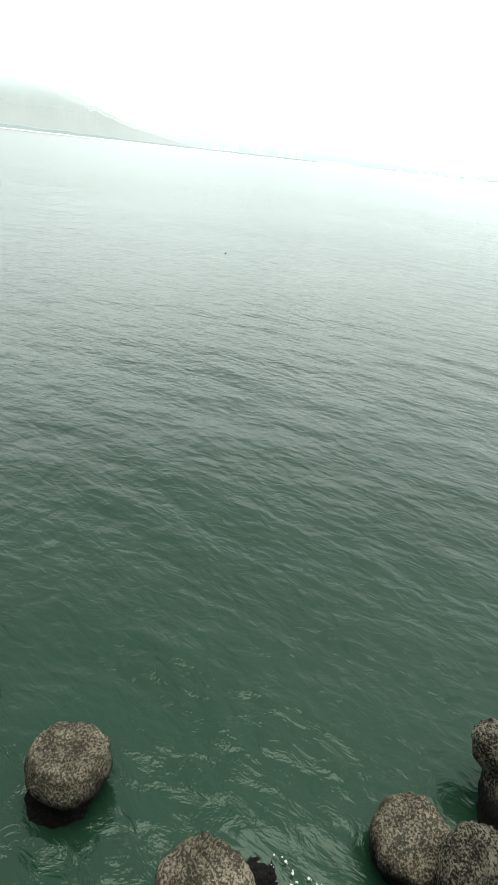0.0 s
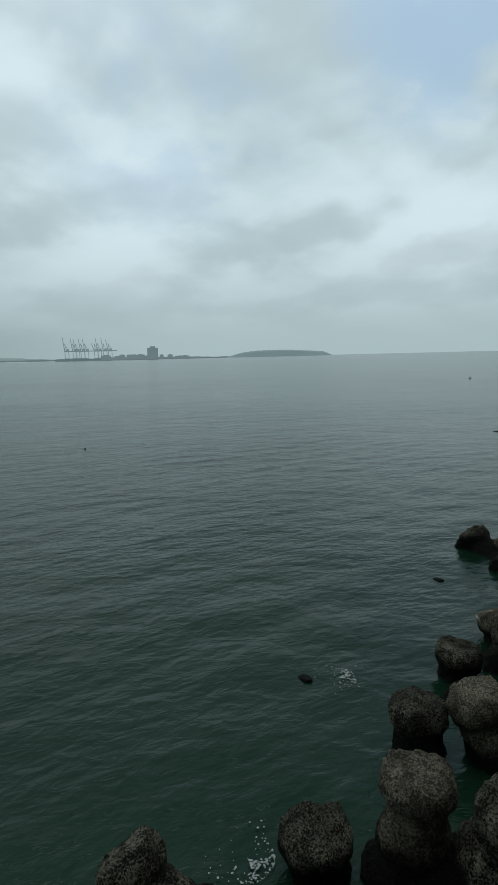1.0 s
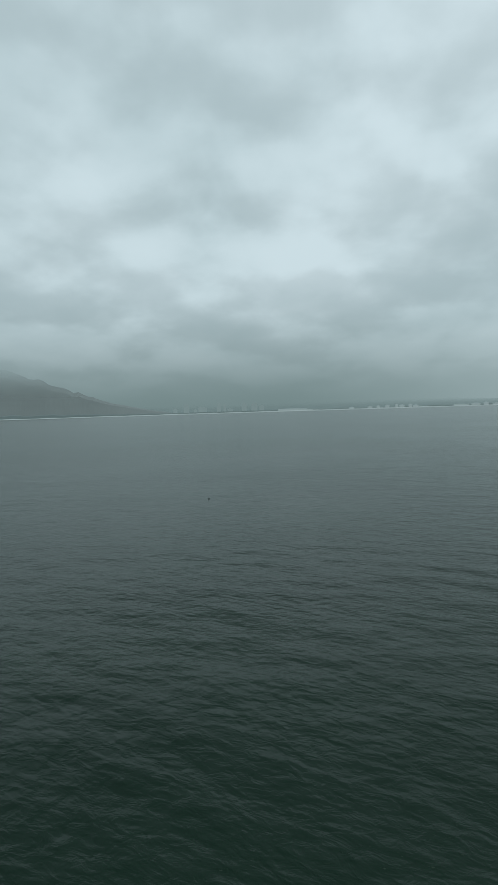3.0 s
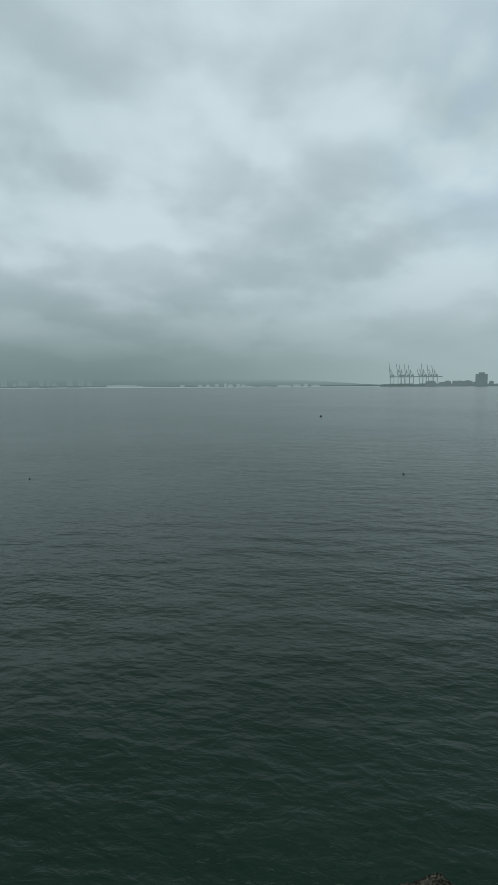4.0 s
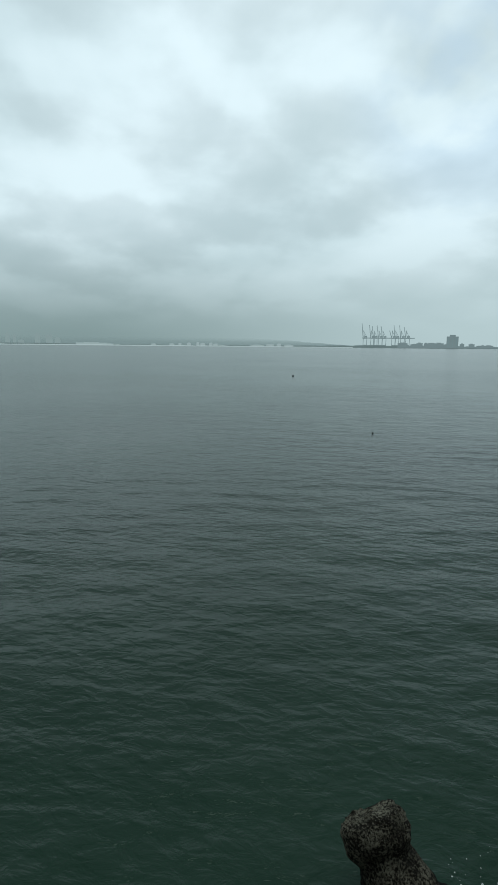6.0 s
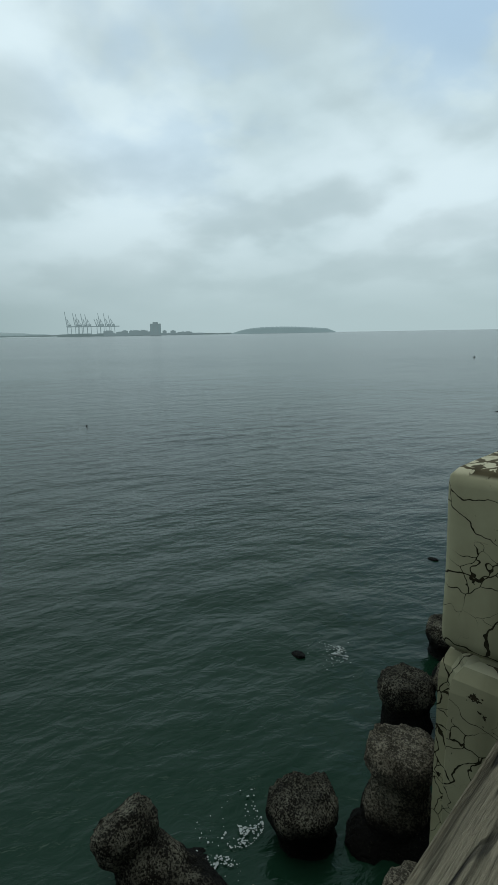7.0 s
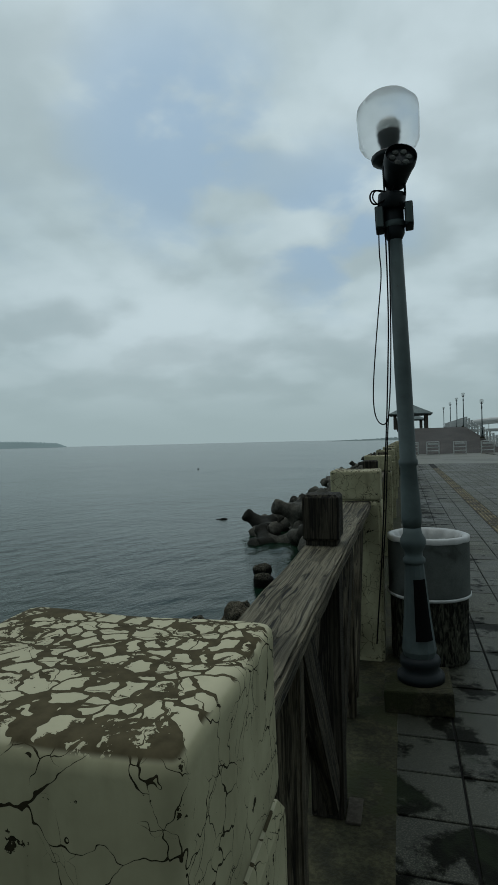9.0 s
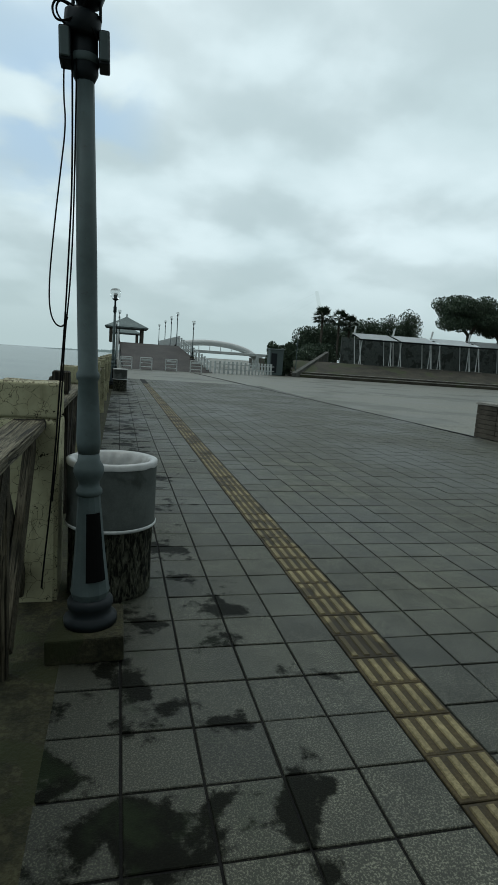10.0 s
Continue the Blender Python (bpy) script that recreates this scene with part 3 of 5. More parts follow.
PALE = "brown concrete tetrapod with a pale worn leg above the water"
DARK = "dark shell-crusted concrete tetrapod half under water"
tetrapod((-2.18, 1.04, -1.67), (0.02, 0.0, 1), 20, TETS[0], PALE)
tetrapod((-2.74, 0.47, -2.07), (-0.12, -0.05, 1), 95, TETS[1], DARK)
tetrapod((-3.50, -0.72, -1.90), (-0.7, -0.3, 1), 60, TETS[2], DARK, 0.86)
tetrapod((-2.75, 2.22, -1.95), (-0.1, 0.1, 1), 10, TETS[1], DARK)
tetrapod((-2.31, 2.44, -1.78), (-0.35, -0.2, 1), 70, TETS[0], PALE)
tetrapod((-2.92, 3.72, -2.07), (0, 0.1, 1), 40, TETS[2], DARK)
tetrapod((-2.85, 4.85, -2.05), (-0.3, 0.2, 1), 80, TETS[0], DARK)
tetrapod((-2.45, 4.35, -1.95), (0.2, 0.2, 1), 15, TETS[1], DARK)
tetrapod((-4.5, 8.3, -2.15), (-0.8, 0.3, 0.7), 30, TETS[2], DARK)
tetrapod((-3.4, 8.3, -1.75), (0.5, 0.1, 1), 55, TETS[0], PALE)
tetrapod((-1.45, 1.1, -1.62), (0.3, -0.1, 1), 5, TETS[2], PALE)
tetrapod((-1.5, 0.12, -1.75), (0.2, 0.3, 1), 75, TETS[0], PALE)
tetrapod((-3.065, -3.59, -2.1), (-0.25, 0.1, 1), 35, TETS[0], PALE, 0.98)
tetrapod((-2.84, -1.42, -2.13), (0.15, -0.25, 1), 64, TETS[0], PALE, 0.92)
tetrapod((-2.60, -1.0, -1.98), (0.1, 0.4, 1), 110, TETS[1], DARK)
tetrapod((-2.34, -2.6, -2.03), (0.25, 0.1, 1), 22, TETS[0], PALE)
tetrapod((-3.6, -4.66, -2.2), (-0.3, 0.1, 1), 22, TETS[1], DARK)
tetrapod((-2.62, -2.28, -2.43), (-0.2, 0.3, 1), 50, TETS[1], DARK, 0.6)
# the heap along the quay further on
rr = random.Random(8)
FARL = "weathered grey concrete tetrapod in the breakwater heap"
for tip, lean, spin in (((-4.28, 13.5, -2.1), (0, 0, 1), 10), ((-3.93, 9.7, -2.2), (-0.5, 0.2, 0.6), 70), ((-3.95, 12.5, -2.15), (0.3, 0, 1), 100), ((-2.0, 10.4, -1.8), (-0.4, 0.3, 0.8), 60), ((-2.4, 6.6, -1.95), (0.3, -0.3, 1), 20), ((-1.7, 3.4, -1.7), (0.3, 0.2, 1), 33), ((-1.6, 5.6, -1.7), (0.2, -0.3, 1), 12), ((-1.7, 8.4, -1.6), (0.3, 0.1, 1), 77)):
    tetrapod(tip, lean, spin, TETS[1 + (spin % 2)], DARK)
for ring in range(240):
    f = (ring + 0.5) / 240
    y = 10.8 + 133 * f ** 1.7
    edge = -3.7 - 2.3 * max(0, min(1, (y - 14) / 5))
    u = rr.random()
    x = -1.2 + (edge + 1.2) * u
    if y < 13.8 or (y < 17.2 and u > 0.5):
        continue
    top = -0.45 - 1.55 * u ** 1.3 + rr.uniform(-0.3, 0.15) - (0.6 if y < 15 else 0.0)
    d = (rr.uniform(-1, 1), rr.uniform(-1, 1), rr.uniform(0.35, 1.3))
    tetrapod((x, y, max(top, SEA + 0.2)), d, rr.uniform(0, 120), TETS_FAR[ring % 2], FARL, 1.15)
for x, y in ((-4.26, 2.44), (-4.26, 6.26)):
    b = bmesh.new()
    bmesh.ops.create_icosphere(b, subdivisions=3, radius=0.08)
    for v in b.verts:
        v.co = Vector((v.co.x * 1.3, v.co.y * 0.8, v.co.z * 0.45)) + noise.noise_vector(v.co * 7) * 0.03
    tagged(part("sea_rock", b, M_TET, None, "", pose(x, y, SEA + 0.0)), "dark weed-covered rock just awash in the sea", "rock", "rocks awash")
# scraps of foam by the tetrapods
for n, (x, y, s) in enumerate(((-3.15, 0.18, 0.5), (-3.95, 2.7, 0.5), (-2.45, -2.0, 0.5), (-3.0, -0.25, 0.35))):
    b = bmesh.new()
    q = random.Random(n + 3)
    for _ in range(240):
        a, r = q.uniform(0, 6.28), s * abs(q.gauss(0, 0.34))
        c = Vector((r * math.cos(a) * 0.4 + 0.3 * s * math.sin(r * 14), r * math.sin(a), 0.02))
        k = q.uniform(0.002, 0.0105)
        ring_v = [b.verts.new(c + Vector((k * q.uniform(0.5, 1.3) * math.cos(i), k * q.uniform(0.5, 1.3) * math.sin(i), 0.0))) for i in (0, 1.05, 2.1, 3.14, 4.2, 5.2)]
        mid = b.verts.new(c + Vector((0, 0, k * 0.35)))
        for i in range(6):
            b.faces.new((ring_v[i], ring_v[(i + 1) % 6], mid))
    tagged(part("foam", b, M_FOAM, None, "", pose(x, y, SEA, 0, 0, n * 50)), "scraps of white foam drifting on the water", "foam", kind="stuff")


# ---------------------------------------------------------------- sea railing
POST_X, BAY, Y0 = -0.545, 3.53, -1.795


def railing_post():
    e = thing("railing_post", (POST_X, Y0, 0), "square concrete post, cracked and flaking cream paint", "railing post", "railing posts")
    b = bmesh.new()
    rows = []
    for hw, z in ((0.173, -0.0), (0.173, 1.05), (0.171, 1.068), (0.163, 1.083), (0.152, 1.090), (0.152, 1.097)):
        rows.append([b.verts.new((sx * hw, sy * hw, z)) for sx, sy in ((-1, -1), (1, -1), (1, 1), (-1, 1))])
    for p, q in zip(rows, rows[1:]):
        for i in range(4):
            b.faces.new((p[i], p[(i + 1) % 4], q[(i + 1) % 4], q[i]))
    b.faces.new(rows[-1])
    b.faces.new(rows[0][::-1])
    up_edges = [x for x in b.edges if abs(x.verts[0].co.z - x.verts[1].co.z) > 1e-4]
    bmesh.ops.bevel(b, geom=up_edges, offset=0.022, segments=3, affect="EDGES")
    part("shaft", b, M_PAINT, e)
    c = box_bm(0.34, 0.305, 0.203, 0.018, (0, -0.015, 1.095), 3)
    bmesh.ops.subdivide_edges(c, edges=[x for x in c.edges if x.calc_length() > 0.1], cuts=6, use_grid_fill=True)
    for v in c.verts:
        v.co += noise.noise_vector(v.co * 8) * 0.004
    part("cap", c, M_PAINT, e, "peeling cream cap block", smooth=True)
    return e


def railing_bay():
    """From one concrete post to the next: a plank rail, a timber post midway, crossed braces."""
    e = thing("timber_railing", (POST_X, Y0 + BAY / 2, 0), "weathered grey timber railing with crossed braces and plank rail", "railing", "timber railing bays")
    h = BAY / 2 - 0.168
    beam("rail", (0.015, -h, 1.064), (0.015, h, 1.064), 0.18, 0.052, M_RAIL, e, "cracked bleached plank rail", 0.008, 0.006, 1)
    beam("mid_post", (0, 0, 0.0), (0, 0, 1.037), 0.13, 0.13, M_WOOD, e)
    b = bmesh.new()
    rows = []
    for hw, z in ((0.062, 1.092), (0.062, 1.11), (0.073, 1.122), (0.073, 1.283), (0.062, 1.296)):
        rows.append([b.verts.new((z, sx * hw, sy * hw)) for sx, sy in ((-1, -1), (1, -1), (1, 1), (-1, 1))])
    for p, q in zip(rows, rows[1:]):
        for i in range(4):
            b.faces.new((p[i], p[(i + 1) % 4], q[(i + 1) % 4], q[i]))
    b.faces.new(rows[-1])
    b.faces.new(rows[0][::-1])
    part("post_head", b, M_WOOD, e, "blackened timber post head", along((0, 0, 0), (0, 0, 1)))
    for s in (-1, 1):
        y1, y2, y3 = 0.066 * s, 0.80 * s, (h - 0.005) * s
        beam("stile", (0.0, y2, 0.0), (0.0, y2, 1.037), 0.075, 0.09, M_WOOD, e)
        for a, c in ((y1, y2 - 0.045 * s), (y2 + 0.045 * s, y3)):
            beam("brace", (0.026, a, 0.10), (0.026, c, 1.0), 0.048, 0.145, M_WOOD, e, "", 0.005)
            beam("brace", (-0.026, a, 1.0), (-0.026, c, 0.10), 0.048, 0.145, M_WOOD, e, "", 0.005)
        k = bmesh.new()
        bmesh.ops.create_icosphere(k, subdivisions=3, radius=0.0115)
        for v in k.verts:
            v.co = Vector((v.co.x, v.co.y, v.co.z * 0.45)) + noise.noise_vector(v.co * 90) * 0.004
        part("bolt", k, M_PLANK, e, "crusted pale bolt head", pose(0.005, s * (h - 0.05), 1.0915), True)
    part("foot_plate", box_bm(0.06, 0.16, 0.012, 0.003, (0.1, 0, 0)), M_PLANK, e, "bolted steel foot plate")
    return e


posts, bays = railing_post(), railing_bay()
for k in range(-3, 14):
    if k:
        copy_thing(posts, pose(POST_X, Y0 + BAY * k, 0))
        if k < 13:
            copy_thing(bays, pose(POST_X, Y0 + BAY * (k + 0.5), 0))


# ---------------------------------------------------------------- lamp, bin, cables
def street_lamp(at, lean=0.0, fittings=False):
    e = thing("street_lamp", at, "grey-green iron lamp post with a frosted globe" + (", boxes and cables" if fittings else ""), "street lamp", "promenade lamps")
    e.matrix_world = pose(*at, 0, lean, 0)
    part("plinth", box_bm(0.37, 0.37, 0.13, 0.012, (-0.02, 0, 0), 2), M_MOSS, e, "chipped concrete plinth")
    part("foot", lathe_bm([(0.132, 0.131), (0.132, 0.165), (0.114, 0.18), (0.101, 0.2), (0.113, 0.225), (0.113, 0.25), (0.099, 0.268)], 20), M_POLEDK, e, "dark bolted foot", smooth=True)
    part("pedestal", lathe_bm([(0.0885, 0.268), (0.097, 0.30), (0.092, 0.33), (0.075, 0.5), (0.059, 0.72), (0.053, 0.79)], 12), M_POLE, e)
    b = bmesh.new()
    rows = []
    for z, r in ((0.37, 0.0885), (0.5, 0.0755), (0.71, 0.0605)):
        rows.append([[b.verts.new((k * r * math.cos(a), k * r * math.sin(a), z)) for a in (radians(-100 + 13 * i) for i in range(6))] for k in (0.96, 1.06)])
    for lo, hi in zip(rows, rows[1:]):
        for i in range(5):
            b.faces.new((lo[1][i], lo[1][i + 1], hi[1][i + 1], hi[1][i]))
        b.faces.new((lo[0][0], lo[1][0], hi[1][0], hi[0][0]))
        b.faces.new((lo[1][5], lo[0][5], hi[0][5], hi[1][5]))
    for i in range(5):
        b.faces.new((rows[0][0][i], rows[0][0][i + 1], rows[0][1][i + 1], rows[0][1][i]))
        b.faces.new((rows[2][1][i], rows[2][1][i + 1], rows[2][0][i + 1], rows[2][0][i]))
    part("hatch", b, M_BLACK, e, "dark access hatch")
    part("lower_ring", lathe_bm([(0.053, 0.79), (0.063, 0.80), (0.063, 0.82), (0.051, 0.835), (0.05, 0.86), (0.066, 0.885), (0.073, 0.91), (0.071, 0.935), (0.054, 0.965), (0.05, 1.0)], 20), M_POLE, e, smooth=True)
    part("column", lathe_bm([(0.051, 1.0), (0.058, 1.06), (0.053, 1.2), (0.045, 1.35), (0.054, 1.362), (0.054, 1.385), (0.046, 1.4), (0.047, 1.9), (0.040, 2.72)], 12), M_POLE, e, smooth=True)
    sunk = pose(0, 0, -0.04)
    part("collar", lathe_bm([(0.04, 2.70), (0.058, 2.735), (0.058, 2.90), (0.04, 2.93), (0.034, 3.0), (0.032, 3.12), (0.06, 3.14), (0.104, 3.165), (0.108, 3.19), (0.095, 3.20)], 16), M_POLEDK, e, "dark cast collar", sunk, True)
    g = part("globe", lathe_bm([(0.10, 3.195), (0.158, 3.245), (0.170, 3.27), (0.178, 3.44), (0.172, 3.475), (0.125, 3.525), (0.07, 3.542), (0.002, 3.545)], 28, caps=False), M_GLASS, e, "milky frosted globe", sunk, True)
    g.visible_shadow = False
    part("bulb", lathe_bm([(0.05, 3.195), (0.053, 3.22), (0.046, 3.25), (0.06, 3.29), (0.06, 3.34), (0.04, 3.37), (0.002, 3.38)], 14, caps=False), M_POLEDK, e, "lamp holder with a pale bulb", sunk, True)
    part("bulb_cap", lathe_bm([(0.063, 3.325), (0.062, 3.37), (0.045, 3.395), (0.002, 3.40)], 14, caps=False), M_WHITE, e, "", sunk, True)
    if fittings:
        for x, w, d in ((-0.078, 0.05, 0.10), (0.085, 0.046, 0.11)):
            jb = part("junction_box", box_bm(w, d, 0.135, 0.008, (x, -0.02, 2.755), 2), M_POLEDK, e, "dark junction box", sunk)
            part("lid", box_bm(w * 0.8, 0.012, 0.115, 0.004, (x, -0.025 - d / 2, 2.765), 1), M_POLE, jb)
        part("strap", lathe_bm([(0.060, 2.77), (0.064, 2.775), (0.064, 2.80), (0.060, 2.805)], 16, caps=False), M_POLE, e, "grey steel strap", sunk, True)
        part("clamp", lathe_bm([(0.066, 0), (0.078, 0.012), (0.078, 0.075), (0.064, 0.088)], 16), M_POLEDK, e, "", pose(-0.012, -0.02, 2.84, 12, 8, 0), True)
        spot = part("spotlight", lathe_bm([(0.04, -0.10), (0.062, -0.085), (0.072, -0.02), (0.082, 0.035), (0.083, 0.075), (0.07, 0.082)], 18), M_POLEDK, e, "dark floodlight with a ring of lenses", pose(0.035, -0.10, 3.015, 66, 0, 14), True)
        part("hood", lathe_bm([(0.085, 0.04), (0.088, 0.05), (0.088, 0.10), (0.085, 0.105)], 18, caps=False), M_POLEDK, spot, smooth=True)
        for i in range(6):
            k = i * math.pi / 3
            part("lens", lathe_bm([(0.021, 0), (0.018, 0.008), (0.002, 0.012)], 8), M_BINTOP, spot, "", pose(0.045 * math.cos(k), 0.045 * math.sin(k), 0.082))
        for x in (-0.062, 0.05):
            part("bracket", box_bm(0.012, 0.05, 0.19, 0.004, (x + 0.02, -0.06, 2.89), 1), M_POLEDK, e)
        rod("cable", [(-0.085, 0.0, 2.77), (-0.095, 0.02, 2.62), (-0.085, 0.04, 2.5), (-0.115, 0.06, 2.3), (-0.15, 0.08, 2.05), (-0.178, 0.1, 1.82), (-0.18, 0.1, 1.68), (-0.155, 0.1, 1.61), (-0.11, 0.09, 1.60), (-0.095, 0.08, 1.65)], 0.0038, M_BLACK, e, "drooping black cable")
        rod("cable", [(-0.05, -0.04, 2.76), (-0.055, 0.0, 2.3), (-0.085, 0.04, 1.9), (-0.11, 0.08, 1.6), (-0.14, 0.1, 1.3), (-0.165, 0.1, 1.0), (-0.195, 0.1, 0.7), (-0.225, 0.08, 0.45), (-0.24, 0.05, 0.3)], 0.0042, M_BLACK, e, "black cable hanging beside the pole")
        rod("cable", [(-0.03, -0.05, 2.76), (-0.048, -0.02, 2.2), (-0.075, 0.02, 1.8), (-0.105, 0.05, 1.58), (-0.125, 0.06, 1.3), (-0.15, 0.06, 1.0), (-0.18, 0.05, 0.75)], 0.0038, M_BLACK, e, "black cable hanging beside the pole")
        rod("cable", [(-0.05, -0.05, 2.93), (-0.10, -0.07, 2.95), (-0.13, -0.07, 2.91), (-0.11, -0.08, 2.85), (-0.05, -0.09, 2.86), (0.0, -0.10, 2.90), (0.02, -0.10, 2.95)], 0.0048, M_BLACK, e, "looped black cable")
        rod("cable", [(-0.07, -0.06, 2.85), (-0.115, -0.07, 2.88), (-0.10, -0.08, 2.94), (-0.03, -0.10, 2.91), (0.03, -0.09, 2.85), (0.06, -0.06, 2.81)], 0.0042, M_BLACK, e, "looped black cable")
    return e


street_lamp((-0.148, 1.03, 0), -1.95, True)
plain_lamp = street_lamp((-0.28, 21.6, 0), 0.4)
plain_lamp.scale = (1.12, 1.12, 1.13)


def litter_bin(at):
    e = thing("litter_bin", at, "round concrete bin on a log-shaped base, white liner folded over", "litter bin")
    b = lathe_bm([(0.249, 0.0), (0.258, 0.02), (0.255, 0.2), (0.258, 0.44)], 64)
    for v in b.verts:
        a = math.atan2(v.co.y, v.co.x)
        if 0.01 < v.co.z:
            v.co.xy *= 1 + 0.018 * math.sin(a * 17) + 0.015 * noise.noise(Vector((a * 6, v.co.z * 3, 0)))
    part("log_base", b, M_BARK, e, "dark bark-textured base", pose(0, 0, 0))
    part("drum", lathe_bm([(0.270, 0.438), (0.277, 0.45), (0.271, 0.47), (0.272, 0.805), (0.268, 0.825), (0.238, 0.825), (0.234, 0.745), (0.228, 0.52), (0.002, 0.515)], 40, caps=False), M_BINTOP, e, "grey concrete drum", smooth=True)
    b = lathe_bm([(0.2745, 0.812), (0.275, 0.842), (0.252, 0.85), (0.228, 0.838), (0.214, 0.8), (0.2, 0.765), (0.188, 0.62), (0.17, 0.53)], 72, caps=False)
    for v in b.verts:
        a = math.atan2(v.co.y, v.co.x)
        if v.co.z < 0.825:
            k = 0.05 if v.co.x ** 2 + v.co.y ** 2 < 0.0502 else 0.004
            v.co.xy *= 1 + k * math.sin(a * 19 + 3 * math.sin(a * 3))
            v.co.z += 0.012 * noise.noise(Vector((a * 4, 1, 0)))
    part("liner", b, M_BAG, e, "creased white plastic liner", smooth=True)
    part("band", lathe_bm([(0.273, 0.434), (0.28, 0.44), (0.28, 0.452), (0.273, 0.458)], 40, caps=False), M_WHITE, e, "pale band", smooth=True)
    return e


litter_bin((-0.07, 1.76, 0))
litter_bin((0.02, 20.6, 0))


# ---------------------------------------------------------------- planter, drain and plaza
p = thing("planter_wall", (8.7, 10.5, 0), "low planter wall of stained horizontal blocks with pale coping", "planter wall")
for row in range(7):
    for col in range(6):
        L = 0.78
        y = -col * L - (0.39 if row % 2 else 0.0)
        part("block", box_bm(0.3, L - 0.012, 0.108, 0.008, (0.15, y - L / 2 + (0.39 if row % 2 else 0.0), 0.115 * row), 1), M_PLANK, p)
part("coping", box_bm(0.36, 4.75, 0.06, 0.012, (0.15, -2.36, 0.806), 2), M_KERB, p, "pale stone coping")
part("return_wall", box_bm(4.0, 0.3, 0.8, 0.01, (2.31, -0.15, 0)), M_PLANK, p)
part("coping", box_bm(4.0, 0.36, 0.06, 0.012, (2.34, -0.15, 0.806), 2), M_KERB, p, "pale stone coping")
dr = part("drain_channel", box_bm(0.1, 40, 0.014, 0, (0, 20, 0)), M_BED, None, "", pose(8.62, 10.3, -0.009, 0, 0, 2.6))
tagged(dr, "dark drainage slot across the plaza", "drain", kind="structure")
# floats and a low rock on the sea, a rope caught on a tetrapod
for x, y, s in ((-22.05, 10.5, 0.045), (-67, 25.8, 0.14), (-25.7, -5.3, 0.035), (-30.2, 77, 0.14)):
    f = thing("float", (x, y, SEA), "small dark fishing float on the water", "float", "fishing floats")
    part("body", lathe_bm([(s * 0.5, -0.1), (s, 0.0), (s * 0.9, s * 0.6), (s * 0.3, s)], 10), M_BLACK, f, smooth=True)
    part("knob", lathe_bm([(s * 0.2, s), (s * 0.25, s * 1.3), (0.004, s * 1.4)], 8), M_BLACK, f)
b_ = bmesh.new()
bmesh.ops.create_icosphere(b_, subdivisions=3, radius=0.25)
for v_ in b_.verts:
    v_.co = Vector((v_.co.x * 1.3, v_.co.y * 1.0, v_.co.z * 0.28)) + noise.noise_vector(v_.co * 5) * 0.05
tagged(part("sea_rock", b_, M_TET, None, "", pose(-9.3, 25.0, SEA - 0.02)), "low dark rock awash off the breakwater", "rock", "rocks awash")
loop = [(-2.85 + 0.27 * math.cos(a), 4.85 + 0.27 * math.sin(a), -2.2 + 0.06 * math.sin(a * 2)) for a in (i * 0.52 for i in range(13))]
tagged(rod("rope", loop + [(-2.6, 4.5, -2.42), (-2.5, 4.2, SEA)], 0.008, M_KERB), "pale rope looped round a tetrapod leg", "rope")
# ---------------------------------------------------------------- ramp, gazebos and fence at the end of the promenade
RY0, RY1, RZ = 52.0, 64.0, 2.6
b = bmesh.new()
foot = [(0.4, RY0, 0), (9.2, RY0 + 2, 0), (6.6, RY1, RZ), (0.0, RY1, RZ), (6.6, RY1 + 60, RZ), (0.0, RY1 + 60, RZ), (9.5, RY1 + 60, -0.1), (9.5, RY1, -0.1), (0.0, RY1 + 60, -0.1), (0.4, RY0, -0.1), (9.2, RY0 + 2, -0.1)]
v = [b.verts.new(c) for c in foot]
for f in ((0, 1, 2, 3), (3, 2, 4, 5), (2, 1, 10, 7), (4, 2, 7, 6), (0, 3, 5, 8, 9)):
    b.faces.new([v[i] for i in f])
tagged(part("ramp", b, M_TREAD), "broad brown paved ramp rising to the gazebo terrace", "ramp", kind="structure")


def gazebo(at, w, roof_z, apex, label):
    e = thing("gazebo", at, label, "gazebo", "terrace gazebos")
    for sx in (-1, 1):
        for sy in (-1, 1):
            part("column", box_bm(0.34, 0.34, roof_z, 0.02, (sx * w * 0.36, sy * w * 0.36, 0)), M_TRUNK, e)
    b = bmesh.new()
    h = w / 2
    eave = [b.verts.new((sx * h, sy * h, roof_z)) for sx, sy in ((-1, -1), (1, -1), (1, 1), (-1, 1))]
    neck = [b.verts.new((sx * h * 0.3, sy * h * 0.3, roof_z + (apex - roof_z) * 0.68)) for sx, sy in ((-1, -1), (1, -1), (1, 1), (-1, 1))]
    tip = b.verts.new((0, 0, apex))
    for i in range(4):
        b.faces.new((eave[i], eave[(i + 1) % 4], neck[(i + 1) % 4], neck[i]))
        b.faces.new((neck[i], neck[(i + 1) % 4], tip))
    b.faces.new(eave[::-1])
    part("roof", b, M_ROOF, e, "grey pyramid roof")
    part("fascia", box_bm(w - 0.1, w - 0.1, 0.14, 0.02, (0, 0, roof_z - 0.141)), M_ROOF, e)
    part("finial", lathe_bm([(0.1, apex - 0.1), (0.06, apex + 0.1), (0.09, apex + 0.2), (0.0, apex + 0.4)], 8, caps=False), M_ROOF, e)
    return e


gazebo((0.75, 68, RZ), 5.0, 1.8, 3.1, "open gazebo with grey pyramid roof on square columns")
gazebo((0.9, 92, RZ), 5.0, 1.9, 3.2, "further open gazebo with grey pyramid roof")


